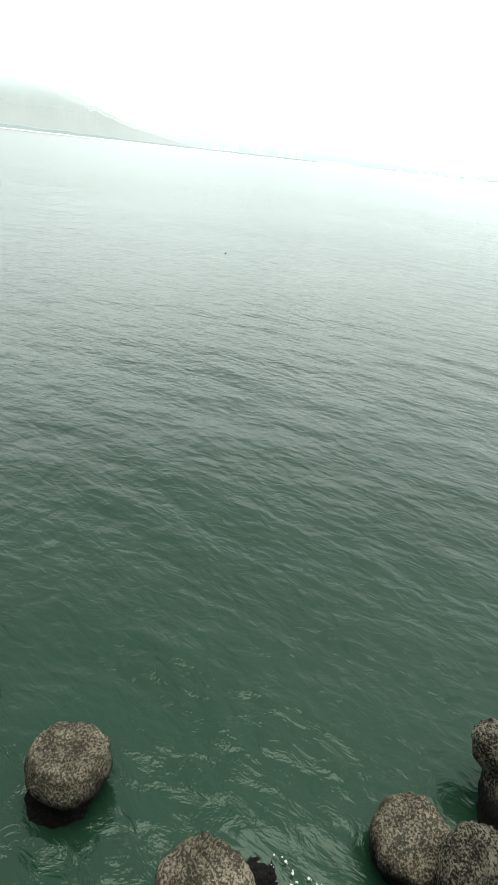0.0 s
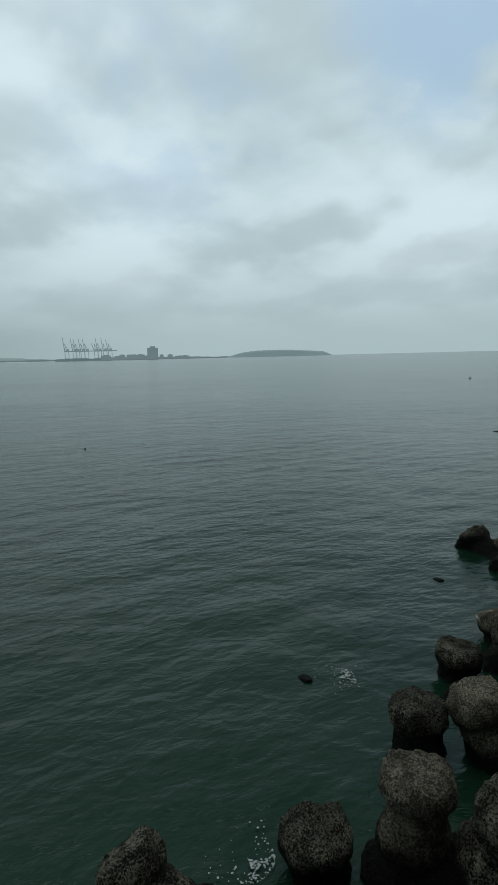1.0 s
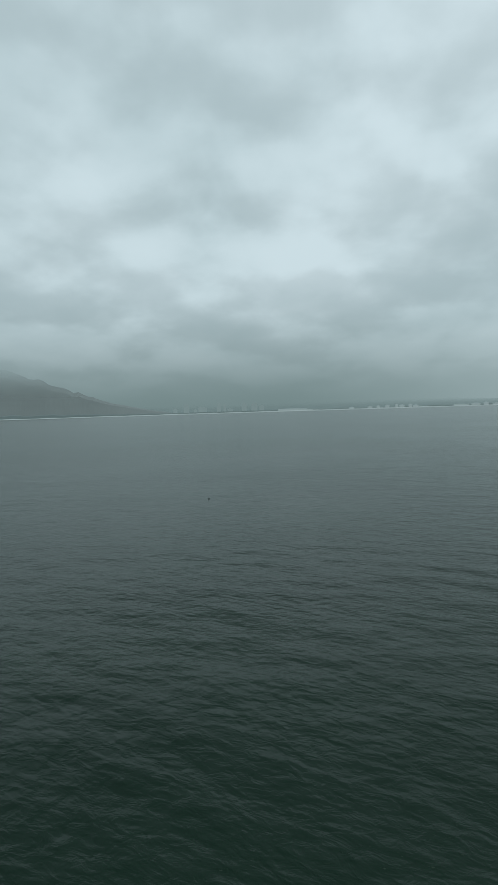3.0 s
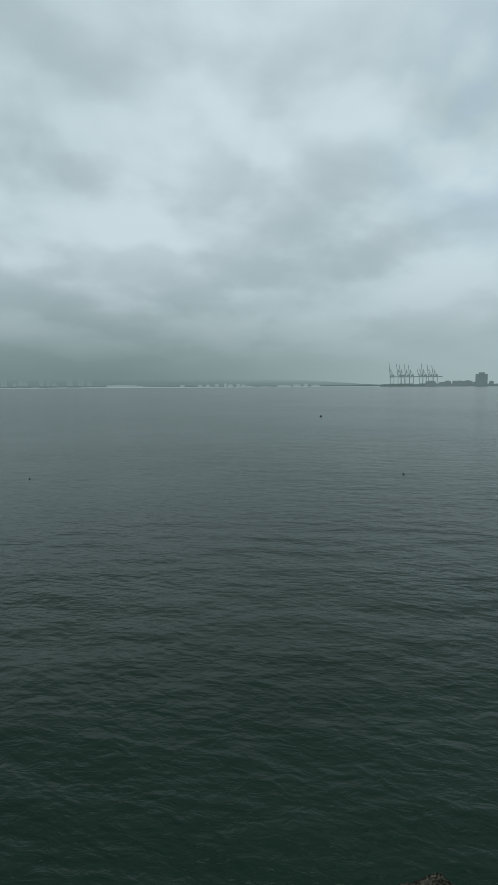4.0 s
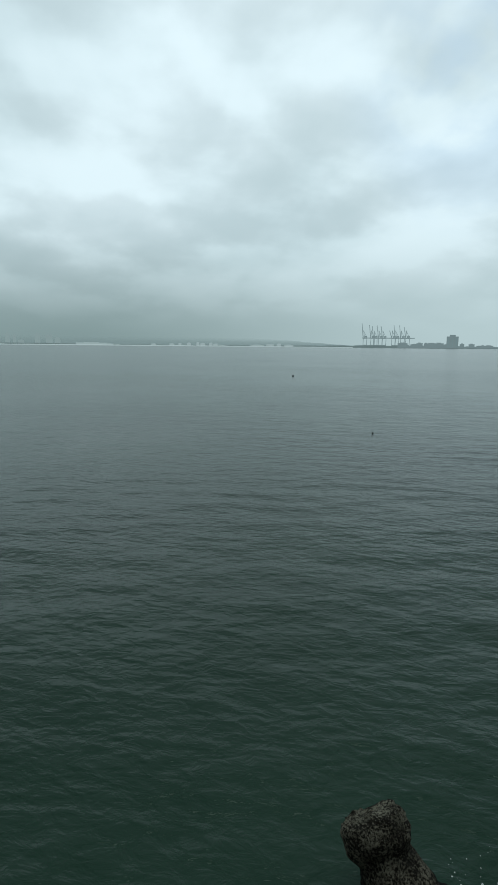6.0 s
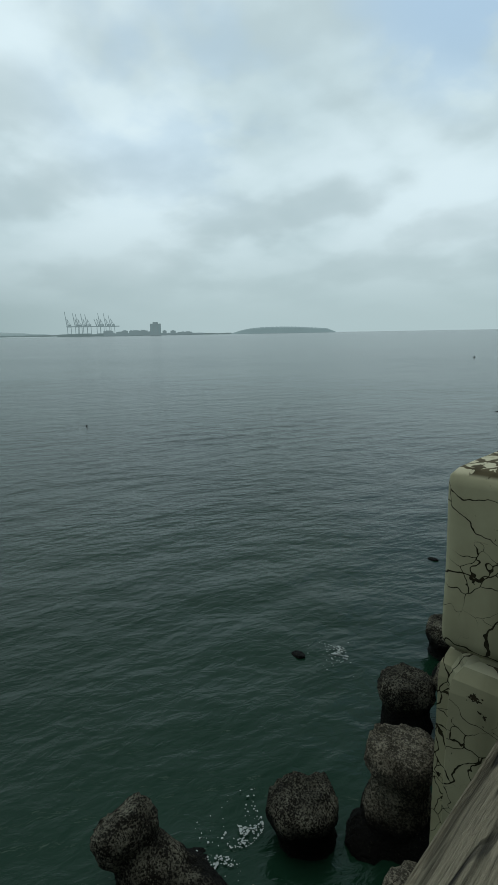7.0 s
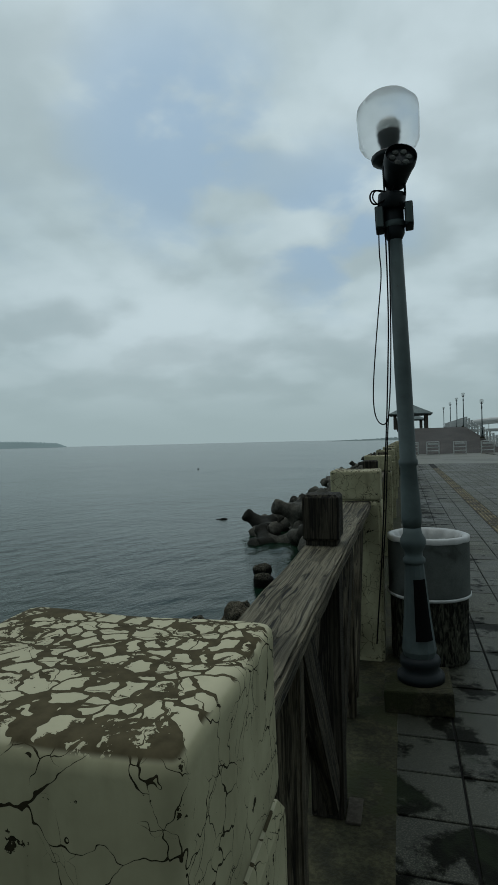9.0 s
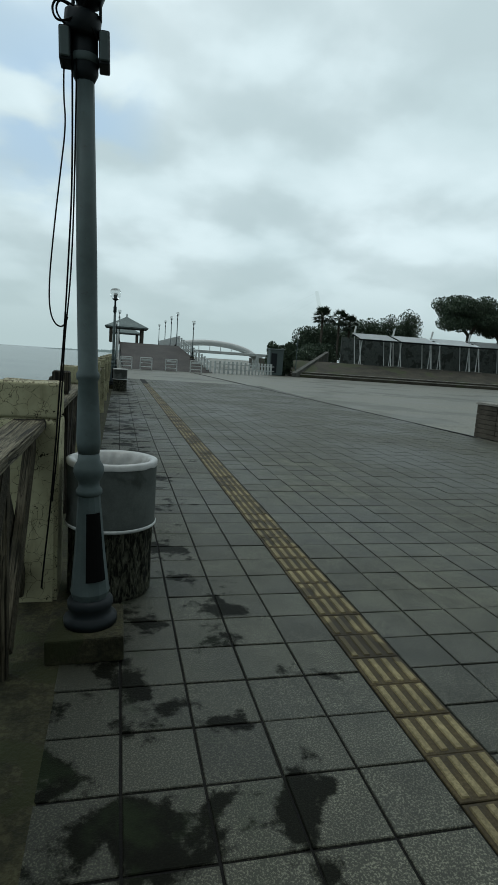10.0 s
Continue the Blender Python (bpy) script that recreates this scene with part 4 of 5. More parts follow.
def ramp_z(y):
    return max(0.0, min(RZ, (y - RY0 - 1.0) / (RY1 - RY0 - 1.0) * RZ))


def fence_run(points, label, group, h=1.15, step=0.85):
    """A white fence: posts along the given line with two rails."""
    e = thing("fence", points[0], label, "fence", group)
    o = Vector(points[0])
    for p0, p1 in zip(points, points[1:]):
        p0, p1 = Vector(p0), Vector(p1)
        n = max(1, int((p1 - p0).length / step))
        for i in range(n):
            q = p0.lerp(p1, i / n) - o
            part("post", box_bm(0.18, 0.18, h, 0.01, (q.x, q.y, q.z)), M_FENCE, e)
        for z in (0.45, 0.95):
            beam("fence_rail", p0 - o + Vector((0, 0, z)), p1 - o + Vector((0, 0, z)), 0.06, 0.09, M_FENCE, e, "", 0)
    return e


fence_run([(8.9, RY0 + 2.0, 0.05), (6.7, RY1, RZ), (6.5, RY1 + 30, RZ)], "white post fence climbing along the ramp", "white fences")
fence_run([(-0.2, RY0 + 4, 0.9), (-0.2, RY1, RZ), (-0.2, RY1 + 30, RZ)], "white post fence on the sea side of the ramp", "white fences")
fence_run([(9.4, 54.0, 0), (13.5, 56.5, 0), (17.2, 60.0, 0)], "white fence in front of the foot bridge", "white fences", 1.25, 0.6)
for x, y in ((7.6, 58.5), (6.6, 66.0), (6.6, 74.0), (6.6, 84.0), (6.5, 96.0), (-0.1, 70.0), (-0.1, 84.0)):
    copy_thing(plain_lamp, pose(x, y, ramp_z(y)))
copy_thing(plain_lamp, pose(-0.3, 46.5, 0))


def barrier():
    e = thing("barrier", (2.4, 50.5, 0), "pale metal barrier with a board standing on the paving", "barrier", "barriers before the ramp")
    for s in (-1, 1):
        b = bmesh.new()
        tube_bm(b, (s * 0.52, 0, 0), (s * 0.52, 0, 1.12), 0.04)
        part("upright", b, M_FENCE, e)
    for z in (0.3, 0.62, 1.1):
        b = bmesh.new()
        tube_bm(b, (-0.52, 0, z), (0.52, 0, z), 0.035)
        part("bar", b, M_FENCE, e)
    part("board", box_bm(0.85, 0.03, 0.16, 0.01, (0, -0.05, 0.84)), M_FENCE, e, "pale grey board")
    part("foot", box_bm(1.1, 0.3, 0.03, 0.005), M_KERB, e)
    return e


bar = barrier()
for x in (4.7, 7.0):
    copy_thing(bar, pose(x, 50.6, 0))
copy_thing(bar, pose(0.6, 50.3, 0))

# white arched foot bridge behind the fence
e = thing("arch_bridge", (16.0, 100, 0), "white arched foot bridge over the channel", "bridge")
rod("arch", [(-9 * math.cos(k), 0, 1.2 + 3.0 * math.sin(k)) for k in (math.pi * i / 16 for i in range(17))], 0.55, M_WHITE, e, "white steel arch")
part("deck", box_bm(30, 3, 0.5, 0.05, (6, 0, 2.3)), M_FENCE, e)
for i in range(7):
    x = -6 + 2 * i
    b = bmesh.new()
    tube_bm(b, (x, 0, 2.6), (x, 0, 1.2 + 3.0 * math.sqrt(max(0.05, 1 - (x / 9) ** 2))), 0.06)
    part("hanger", b, M_WHITE, e)
for x in (-9, 9):
    part("pier", box_bm(1.2, 3.2, 2.3, 0.05, (x, 0, 0)), M_FENCE, e)


# ---------------------------------------------------------------- plants
def clump_bm(n, size, leaf, seed, drop=0.0):
    """Many small leaf blades scattered through an uneven crown."""
    q = random.Random(seed)
    b = bmesh.new()
    lobes = [Vector((q.uniform(-0.7, 0.7) * size[0], q.uniform(-0.7, 0.7) * size[1], q.uniform(-0.45, 0.6) * size[2])) for _ in range(30)]
    for i in range(n):
        w = Vector((q.gauss(0, 1), q.gauss(0, 1), q.gauss(0, 1)))
        w = w.normalized() * min(w.length, 1.75) * 0.21
        c = lobes[i % 30] + Vector((w.x * size[0], w.y * size[1], w.z * size[2]))
        r = Euler((q.uniform(0, 6), q.uniform(0, 6), q.uniform(0, 6))).to_matrix()
        k = leaf * q.uniform(0.6, 1.3)
        vs = [b.verts.new(c + r @ Vector(o) * k) for o in ((-0.5, 0, 0), (0, -0.28, 0.05), (0.6, 0, 0), (0, 0.28, 0.05))]
        b.faces.new(vs)
    return b


def tree(at, height, size, seed, label):
    e = thing("tree", at, label, "tree", "trees beyond the plaza")
    q = random.Random(seed)
    b = bmesh.new()
    fork = height * 0.55
    tube_bm(b, (0, 0, -0.1), (0.1, 0, fork), 0.045 * height, 0.028 * height)
    for i in range(6):
        a = i * 1.05 + q.random()
        tube_bm(b, (0.1, 0, fork - 0.1 * i), (size[0] * 0.55 * math.cos(a), size[1] * 0.55 * math.sin(a), height - size[2] * q.uniform(0.2, 0.9)), 0.018 * height, 0.006 * height, 6)
    part("trunk", b, M_TRUNK, e)
    part("crown", clump_bm(30000, size, 0.30, seed), M_LEAF, e, "dense dark green crown", pose(0, 0, height - size[2] * 0.6))
    return e


def fan_palm(at, height, seed):
    e = thing("fan_palm", at, "tall fan palm with a shaggy round crown", "palm tree", "fan palms")
    q = random.Random(seed)
    b = bmesh.new()
    for i in range(8):
        tube_bm(b, (0, 0, height * i / 8), (0, 0, height * (i + 1) / 8 + 0.02), 0.19 + 0.02 * (i % 2), 0.17)
    part("trunk", b, M_TRUNK, e)
    b = bmesh.new()
    for i in range(52):
        a, el = q.uniform(0, 6.28), q.uniform(-0.7, 1.35)
        d = Vector((math.cos(a) * math.cos(el), math.sin(a) * math.cos(el), math.sin(el)))
        base = Vector((0, 0, height)) + d * 0.85
        side = d.cross(Vector((0, 0, 1))).normalized()
        nrm = side.cross(d)
        tube_bm(b, (0, 0, height), base, 0.025, 0.02, 4)
        for j in range(9):
            t = (j - 4) / 4 * 1.15
            w = (d * math.cos(t) + side * math.sin(t)).normalized()
            tip = base + w * q.uniform(0.75, 1.0) - Vector((0, 0, 0.22 * abs(t)))
            k = w.cross(nrm) * 0.09
            b.faces.new([b.verts.new(base), b.verts.new(base.lerp(tip, 0.5) + k), b.verts.new(tip), b.verts.new(base.lerp(tip, 0.5) - k)])
    part("crown", b, M_PALM, e, "dark fan-shaped fronds")
    return e


def bush(at, size, seed, label="dense dark green shrubs"):
    e = thing("shrub", at, label, "shrub", "shrubs")
    b = bmesh.new()
    for i in range(5):
        a = i * 1.25
        tube_bm(b, (0, 0, -0.05), (size[0] * 0.4 * math.cos(a), size[1] * 0.4 * math.sin(a), size[2] * 1.0), 0.06, 0.02, 5)
    part("stems", b, M_TRUNK, e)
    part("leaves", clump_bm(16000, size, 0.26, seed), M_LEAF, e, "", pose(0, 0, size[2] * 0.8))
    return e


# ---------------------------------------------------------------- raised bank with a row of shelters
BANK = 60.0
SWING = Matrix.Translation((19.6, BANK, 0)) @ Matrix.Rotation(radians(-8), 4, "Z") @ Matrix.Translation((-19.6, -BANK, 0))
b = bmesh.new()
prof = [(0, -0.1), (0, 0.28), (0.5, 0.3), (0.5, 0.55), (1.0, 0.58), (6.5, 1.95), (60, 2.1), (60, -0.1)]
rows = [[b.verts.new((x, BANK + dy, z)) for dy, z in prof] for x in (19.6, 30, 42, 56, 75, 120)]
for a, c in zip(rows, rows[1:]):
    for i in range(len(prof) - 1):
        b.faces.new((a[i], a[i + 1], c[i + 1], c[i]))
b.faces.new(rows[0])
tagged(part("bank", b, M_BANK, m=SWING), "worn earth bank with kerb steps below the shelters", "bank", kind="structure")
kerb = part("kerb", box_bm(56, 0.34, 0.1, 0.015, (47.3, BANK + 0.16, 0.281)), M_KERB, m=SWING)
tagged(kerb, "pale stone kerb along the foot of the bank", "kerb", kind="structure")
kerb = part("kerb", box_bm(56, 0.34, 0.08, 0.015, (47.3, BANK + 0.68, 0.552)), M_KERB, m=SWING)
tagged(kerb, "second pale kerb step on the bank", "kerb", kind="structure")
wing = bmesh.new()
vs = [(18.9, BANK - 1.5, 0), (18.9, BANK - 1.5, 0.45), (27.4, BANK + 11, 3.4), (27.4, BANK + 11, 0)]
lo = [wing.verts.new(c) for c in vs]
hi = [wing.verts.new((c[0] + 0.5, c[1], c[2])) for c in vs]
wing.faces.new(lo)
wing.faces.new(hi[::-1])
for i in range(4):
    wing.faces.new((lo[i], hi[i], hi[(i + 1) % 4], lo[(i + 1) % 4]))
tagged(part("wing_wall", wing, M_CONC), "sloping concrete wing wall of the bank", "wall", kind="structure")
backw = part("back_wall", box_bm(54, 0.3, 3.6, 0.02, (55, BANK + 12.5, 1.9)), M_BINTOP, m=SWING)
tagged(backw, "dark retaining wall behind the shelters", "wall", kind="structure")


def shelter():
    e = thing("shelter", (31.2, BANK + 8.0, 1.97), "open shelter with tilted corrugated roof on splayed steel legs", "shelter", "row of shelters")
    for s in (-1, 1):
        for dy, lean in ((-1.5, 0.35), (1.3, 0.3)):
            b = bmesh.new()
            tube_bm(b, (s * 2.0, dy, 0), (s * 2.0 - 0.25, dy + lean, 3.45 + dy * 0.2), 0.065, 0.06)
            part("leg", b, M_WHITE, e, "pale steel leg")
        b = bmesh.new()
        tube_bm(b, (s * 2.0 + 0.15, -0.2, 0), (s * 2.0 + 0.55, 0.5, 3.4), 0.055)
        part("strut", b, M_WHITE, e)
        part("pad", box_bm(0.5, 3.6, 0.08, 0.01, (s * 2.0, -0.1, -0.06)), M_KERB, e)
    for dy in (-1.6, 1.6):
        b = bmesh.new()
        tube_bm(b, (-2.6, dy, 3.4 + dy * 0.19), (2.6, dy, 3.4 + dy * 0.19), 0.09)
        part("purlin", b, M_POLEDK, e)
    b = bmesh.new()
    n = 44
    top = [[b.verts.new((-2.45 + 4.9 * i / n, y, 3.62 + y * 0.2 + 0.035 * (i % 2))) for i in range(n + 1)] for y in (-2.3, 2.3)]
    for i in range(n):
        b.faces.new((top[0][i], top[0][i + 1], top[1][i + 1], top[1][i]))
    bmesh.ops.solidify(b, geom=b.faces[:], thickness=0.05)
    part("roof", b, M_SHEET, e, "grey corrugated sheet roof")
    b = bmesh.new()
    tube_bm(b, (-2.2, 2.0, 3.9), (-2.0, 2.1, 5.0), 0.12)
    part("mast", b, M_WHITE, e)
    return e


sh = shelter()
for i in range(1, 8):
    copy_thing(sh, SWING @ pose(31.2 + 5.3 * i, BANK + 8.0, 1.97))
sh.matrix_world = SWING @ sh.matrix_world

bush((18.9, 63.6, 0), (1.7, 1.3, 2.3), 5)
bush((24.0, 72, 0.4), (2.6, 2.0, 1.7), 6)
bush((27.8, 75.5, 0.8), (3.0, 2.2, 2.2), 7)
for i, (x, y, s) in enumerate(((34, 84, 3.2), (40, 86, 3.6), (46.5, 86, 4.4), (30, 84, 2.8))):
    bush((x, y, 2.0), (3.8, 2.4, s * 1.25), 20 + i, "rounded dark green trees behind the shelters")
fan_palm((28.4, 76, 1.5), 7.0, 1)
fan_palm((31.4, 77, 1.5), 6.8, 2)
fan_palm((33.9, 79, 1.5), 6.4, 3)
tree((55.0, 80, 2.0), 10.8, (5.6, 3.6, 3.3), 11, "broad dark banyan tree with aerial roots and dense crown")
tree((61.5, 81, 2.0), 10.2, (4.6, 3.0, 3.1), 12, "broad dark tree with dense crown beside the banyan")
tree((67.0, 84, 2.0), 10.6, (3.6, 3.0, 2.8), 13, "broad dark tree with dense crown before the white house")
e = thing("kiosk", (17.6, 61.2, 0), "small blue-grey kiosk beside the shrubs", "kiosk")
part("body", box_bm(1.6, 1.2, 2.9, 0.04), M_POLE, e)
part("roof", box_bm(1.8, 1.4, 0.12, 0.03, (0, 0, 2.9)), M_ROOF, e)
part("panel", box_bm(0.7, 0.05, 2.2, 0.01, (-0.3, -0.61, 0.3)), M_POLEDK, e, "dark panel")
e = thing("garden_lamp", (20.1, 61.0, 0), "slim green post lamp with a lantern head", "street lamp")
part("pole", lathe_bm([(0.12, 0), (0.08, 0.4), (0.05, 0.5), (0.04, 4.4)], 10), M_POLE, e)
part("lantern", lathe_bm([(0.06, 4.4), (0.19, 4.75), (0.2, 4.8), (0.08, 5.05), (0.0, 5.2)], 8, caps=False), M_GLASS, e)

e = thing("house", (88, 96, 2.0), "white rendered house with grey pitched roof and dark windows", "house")
part("wall", box_bm(16, 10, 17, 0.05), M_HOUSE, e)
part("eaves", box_bm(17.4, 11.4, 0.5, 0.05, (0, 0, 17.0)), M_HOUSE, e)
b = bmesh.new()
lo = [b.verts.new(c) for c in ((-8.4, -5.4, 17.5), (8.4, -5.4, 17.5), (8.4, 5.4, 17.5), (-8.4, 5.4, 17.5))]
hi = [b.verts.new(c) for c in ((-4.5, 0, 21.0), (4.5, 0, 21.0))]
for f in ((lo[0], lo[1], hi[1], hi[0]), (lo[1], lo[2], hi[1]), (lo[2], lo[3], hi[0], hi[1]), (lo[3], lo[0], hi[0])):
    b.faces.new(f)
part("roof", b, M_ROOF, e)
for fl in range(4):
    for i in range(4):
        w = part("window", box_bm(1.5, 0.12, 2.0, 0.02, (-5.6 + 3.7 * i, -5.05, 2.4 + fl * 3.7)), M_WINDOW, e)
        part("frame", box_bm(1.7, 0.1, 0.12, 0.01, (-5.6 + 3.7 * i, -5.08, 2.27 + fl * 3.7)), M_WHITE, w)
e = thing("bridge_pylon", (123, 330, 0), "far leaning white pylon of a stay bridge fading in cloud", "bridge pylon")
b = bmesh.new()
tube_bm(b, (6, 0, 0), (-7, 0, 46), 2.6, 1.0, 6)
part("mast", b, M_MIST, e)
for k in range(3):
    rod("stay", [(-7 + 0.4 * k, 0, 45 - 4 * k), (-24 + 3 * k, 0, 36 - 4 * k), (-42 + 6 * k, 0, 25 - 4 * k)], 0.05, M_MIST, e)


# ---------------------------------------------------------------- far shore
def polar(az, r, z=0.0):
    """Place at an angle left of the promenade's line."""
    a = radians(az)
    return Vector((-r * math.sin(a), r * math.cos(a), z))


def ridge(name, az0, az1, r, heights, mat, label, depth=120, steps=160, seed=1, jag=0.25, base=SEA - 0.5):
    """A long low landform whose crest follows the given heights."""
    b = bmesh.new()
    prev = None
    for i in range(steps + 1):
        f = i / steps
        az = az0 + (az1 - az0) * f
        k = f * (len(heights) - 1)
        j = min(int(k), len(heights) - 2)
        s = k - j
        h = heights[j] * (1 - s) + heights[j + 1] * s
        h *= 1 + jag * noise.fractal(Vector((f * 60, seed * 3.3, 0)), 1.0, 2.0, 4)
        row = [b.verts.new(polar(az, r, base)), b.verts.new(polar(az, r + depth * 0.15, base + max(0.4, h * 0.8))), b.verts.new(polar(az, r + depth * 0.5, base + max(0.5, h))), b.verts.new(polar(az, r + depth, base))]
        if prev:
            for m in range(3):
                b.faces.new((prev[m], row[m], row[m + 1], prev[m + 1]))
        prev = row
    ob = part(name, b, mat)
    return tagged(ob, label, "far shore", kind="structure")


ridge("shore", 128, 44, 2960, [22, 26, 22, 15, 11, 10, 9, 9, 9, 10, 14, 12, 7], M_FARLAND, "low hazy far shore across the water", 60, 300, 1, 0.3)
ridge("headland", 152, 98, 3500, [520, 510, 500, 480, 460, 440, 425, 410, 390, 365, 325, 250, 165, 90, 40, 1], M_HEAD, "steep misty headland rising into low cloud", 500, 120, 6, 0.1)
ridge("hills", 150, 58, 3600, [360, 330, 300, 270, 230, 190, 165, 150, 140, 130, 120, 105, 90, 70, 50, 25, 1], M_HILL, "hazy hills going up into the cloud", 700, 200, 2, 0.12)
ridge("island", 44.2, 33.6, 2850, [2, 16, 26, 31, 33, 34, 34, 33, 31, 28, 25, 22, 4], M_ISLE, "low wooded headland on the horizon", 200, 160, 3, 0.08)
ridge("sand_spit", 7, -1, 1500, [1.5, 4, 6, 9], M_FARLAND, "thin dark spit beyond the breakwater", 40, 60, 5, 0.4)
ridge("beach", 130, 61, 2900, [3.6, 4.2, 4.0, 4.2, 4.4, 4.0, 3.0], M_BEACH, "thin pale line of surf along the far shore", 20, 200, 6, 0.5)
q = random.Random(5)


def harbour_crane(az, boom, up):
    o = polar(az, 2990, SEA)
    e = thing("harbour_crane", o, "tall hazy grey container crane with its boom raised", "crane", "harbour cranes")
    e.rotation_euler = (0, 0, radians(az))
    for sx in (-9, 9):
        for sy in (-9, 9):
            b = bmesh.new()
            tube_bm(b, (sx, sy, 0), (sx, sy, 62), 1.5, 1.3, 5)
            part("leg", b, M_HAZEGREY, e)
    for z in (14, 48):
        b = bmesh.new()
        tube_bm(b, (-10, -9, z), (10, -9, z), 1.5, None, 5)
        part("tie", b, M_HAZEGREY, e)
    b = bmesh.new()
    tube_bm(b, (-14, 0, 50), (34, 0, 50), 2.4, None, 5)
    part("girder", b, M_HAZEGREY, e)
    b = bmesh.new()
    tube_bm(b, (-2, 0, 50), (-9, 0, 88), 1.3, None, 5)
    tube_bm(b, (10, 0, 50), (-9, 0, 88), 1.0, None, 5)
    part("frame", b, M_HAZEGREY, e)
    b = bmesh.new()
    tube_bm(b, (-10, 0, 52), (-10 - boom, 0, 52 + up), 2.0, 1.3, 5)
    part("boom", b, M_HAZEGREY, e)
    part("cabin", box_bm(12, 8, 7, 0, (4, 0, 53)), M_HAZEGREY, e)
    return e


for px, boom, up in ((0, 8, 72), (14, 9, 64), (19, 9, 60), (28, 9, 62), (35, 8, 58), (52, 12, 36), (58, 8, 64), (68, 8, 62), (77, 10, 54)):
    harbour_crane(59.85 - px / 18.9, boom, up)


def far_building(az, r, w, h, mat, label, windows=0):
    e = thing("building", polar(az, r, SEA + 2), label, "building", "buildings on the far shore")
    e.rotation_euler = (0, 0, radians(az))
    part("wall", box_bm(w, 30, h), mat, e)
    part("roof", box_bm(w * 0.5, 16, h * 0.14, 0, (0, 0, h)), mat, e)
    for i in range(windows):
        part("window", box_bm(w * 0.12, 1.0, h * 0.8, 0, (-w * 0.35 + w * 0.7 * i / max(1, windows - 1), -15.2, h * 0.08)), M_ISLE, e)
    return e


far_building(51.65, 2590, 48, 50, M_HAZEGREY, "hazy grey tower block by the harbour", 3)
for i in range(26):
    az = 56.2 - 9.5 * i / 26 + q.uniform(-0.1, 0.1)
    far_building(az, 2900 + q.uniform(-60, 60), q.uniform(20, 55), q.uniform(8, 24) * (1 if i < 18 else 0.6), M_HAZEGREY, "low hazy grey harbour building")
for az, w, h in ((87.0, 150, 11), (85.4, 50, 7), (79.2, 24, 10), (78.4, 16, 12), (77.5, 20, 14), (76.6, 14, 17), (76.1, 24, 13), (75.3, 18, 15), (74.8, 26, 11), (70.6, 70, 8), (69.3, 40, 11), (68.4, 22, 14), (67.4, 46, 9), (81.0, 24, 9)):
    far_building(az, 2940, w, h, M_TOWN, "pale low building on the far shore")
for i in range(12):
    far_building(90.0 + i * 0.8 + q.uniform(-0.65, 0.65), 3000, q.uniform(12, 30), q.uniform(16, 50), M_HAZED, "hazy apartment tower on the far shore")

# ---------------------------------------------------------------- paving, piece by piece
T, TY, GAP = 0.292, 0.3144, 0.011


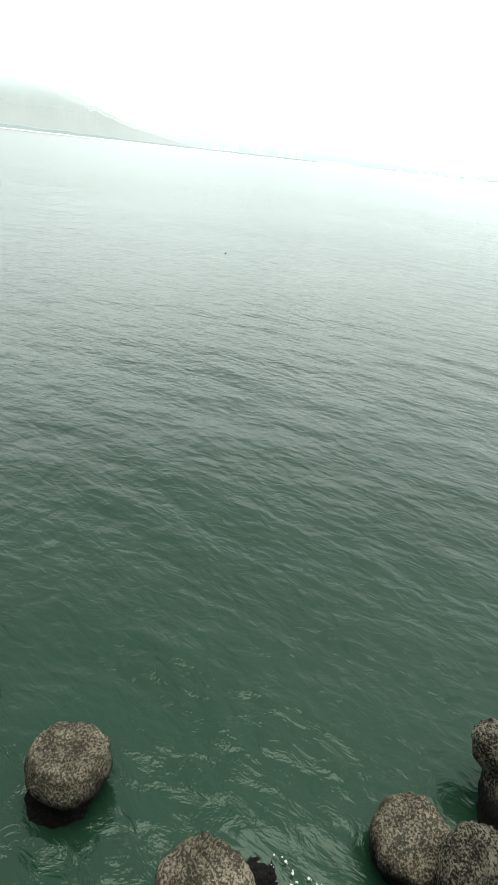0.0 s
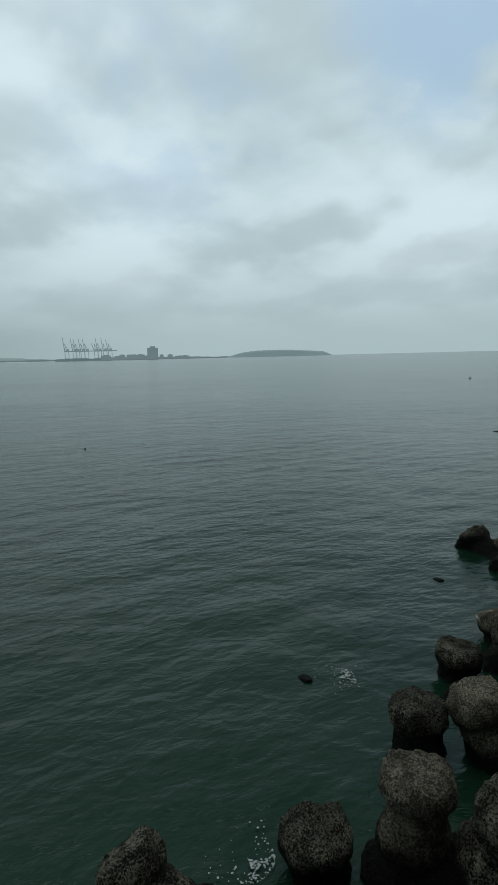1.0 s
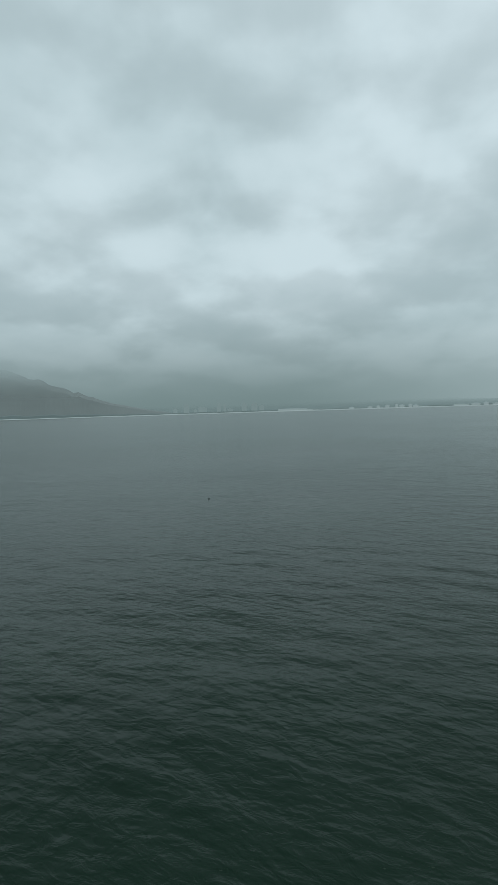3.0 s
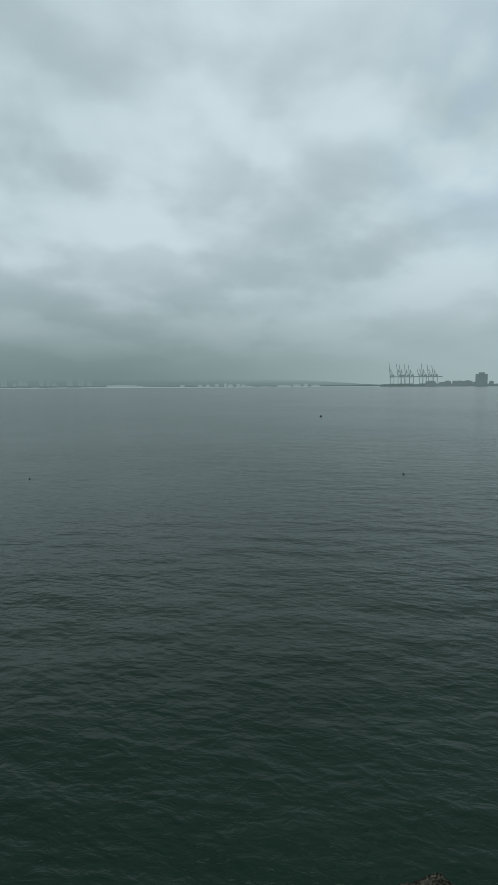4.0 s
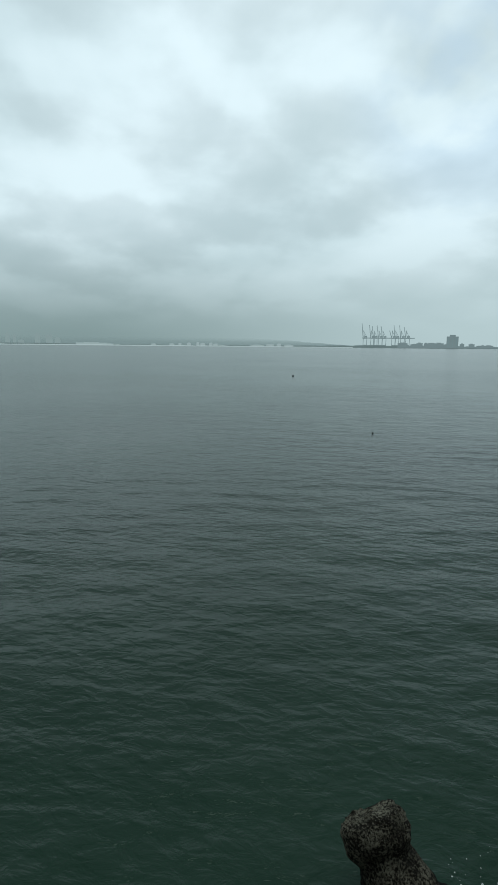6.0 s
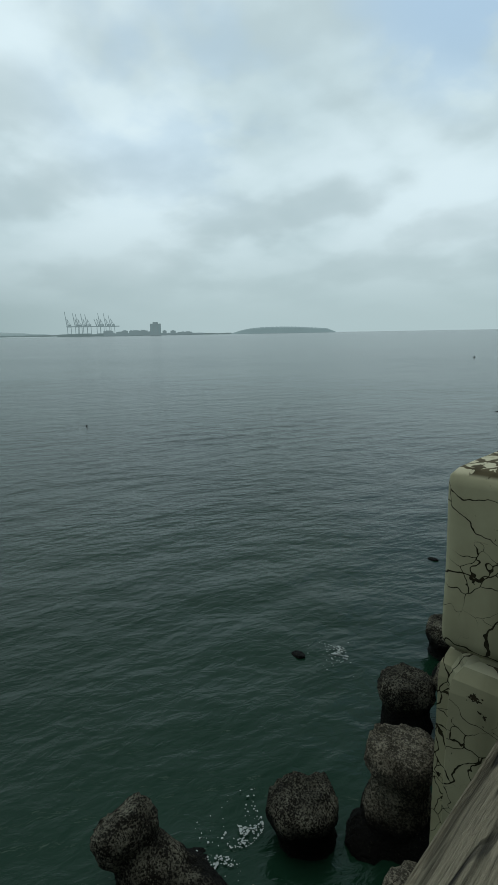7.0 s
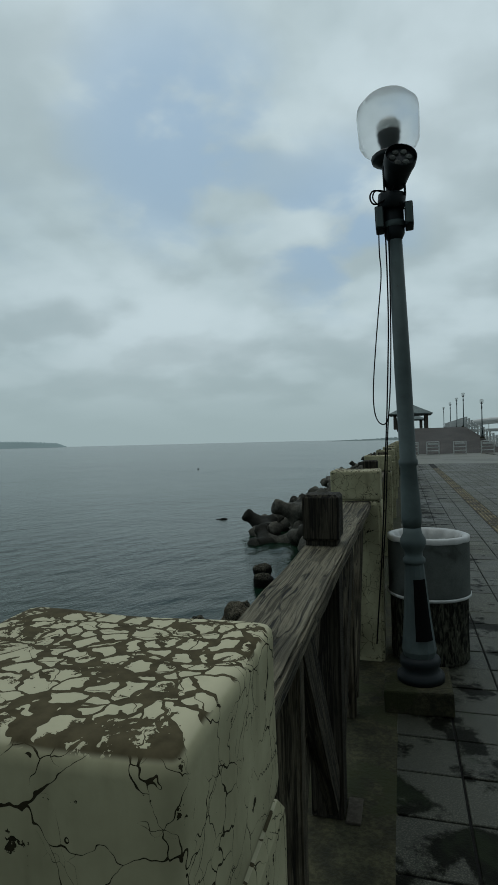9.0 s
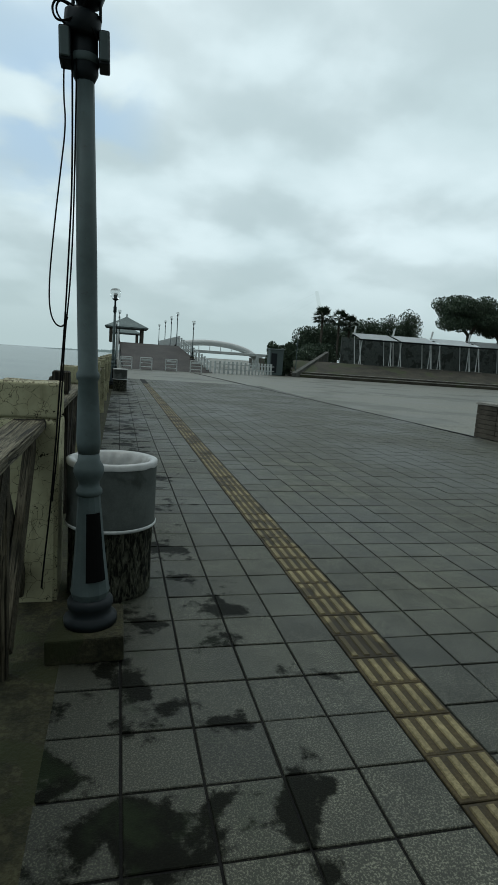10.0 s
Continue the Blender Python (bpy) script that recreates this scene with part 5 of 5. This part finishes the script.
def tile_mesh(name, sx, sy, mat, bars=0):
    b = bmesh.new()
    hx, hy, z0, z1, c = sx / 2, sy / 2, -0.02, 0.0, 0.003
    rows = [[b.verts.new((ax * (hx - d), ay * (hy - d), z)) for ax, ay in ((-1, -1), (1, -1), (1, 1), (-1, 1))] for d, z in ((0, z0), (0, z1 - c), (c, z1))]
    for p0, p1 in zip(rows, rows[1:]):
        for i in range(4):
            b.faces.new((p0[i], p0[(i + 1) % 4], p1[(i + 1) % 4], p1[i]))
    b.faces.new(rows[-1])
    for i in range(bars):
        x = (i + 0.5) / bars * sx - hx
        w, l = 0.017, hy - 0.016
        lo = [b.verts.new((x + ax * w, ay * l, 0.0005)) for ax, ay in ((-1, -1), (1, -1), (1, 1), (-1, 1))]
        hi = [b.verts.new((x + ax * (w - 0.004), ay * (l - 0.004), 0.007)) for ax, ay in ((-1, -1), (1, -1), (1, 1), (-1, 1))]
        for k in range(4):
            b.faces.new((lo[k], lo[(k + 1) % 4], hi[(k + 1) % 4], hi[k]))
        b.faces.new(hi)
    me = mesh_of(name, b, mat)
    if bars:
        me.materials.append(M_TACTBAR)
        for f in me.polygons[9:]:
            f.material_index = 1
    return me


paving = thing("pavement", (0, 0, 0), "worn square granite paving slabs, damp and stained", "pavement", kind="structure")
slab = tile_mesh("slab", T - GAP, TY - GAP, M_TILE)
tact = tile_mesh("tactile_tile", 0.272, 0.239, M_TACT, 4)
cols = [T * (i - 0.5) for i in range(5)] + [1.449 + T * (i + 0.5) for i in range(24)]
rt = random.Random(2)
rest = []
for ci, x in enumerate(cols):
    for r in range(-11, 100):
        y = TY * (r + 0.5)
        if ci < 11 and -5 <= r < 21:
            ob = new("slab", slab)
            ob.parent = paving
            ob.matrix_basis = pose(x, y, rt.uniform(-0.003, 0.002), rt.uniform(-0.35, 0.35), rt.uniform(-0.35, 0.35), rt.uniform(-0.3, 0.3))
        else:
            rest.append((x, y, rt.uniform(-0.003, 0.002)))
h, hy, c = (T - GAP) / 2, (TY - GAP) / 2, 0.003
vv, ff = [], []
for x, y, z in rest:
    n = len(vv)
    for d, zz in ((0, -0.02), (0, -c), (c, 0.0)):
        vv += [(x + ax * (h - d), y + ay * (hy - d), z + zz) for ax, ay in ((-1, -1), (1, -1), (1, 1), (-1, 1))]
    for k in (0, 4):
        ff += [(n + k + i, n + k + (i + 1) % 4, n + k + 4 + (i + 1) % 4, n + k + 4 + i) for i in range(4)]
    ff.append((n + 8, n + 9, n + 10, n + 11))
me = bpy.data.meshes.new("slabs")
me.from_pydata(vv, [], ff)
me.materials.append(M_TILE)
tagged(part("slabs", me, M_TILE, paving), kind="stuff")
for r in range(-14, 110):
    ob = new("tactile_tile", tact)
    ob.parent = paving
    ob.matrix_basis = pose(1.3085, 0.142 + 0.2428 * r, rt.uniform(-0.002, 0.002), 0, 0, rt.uniform(-0.4, 0.4))
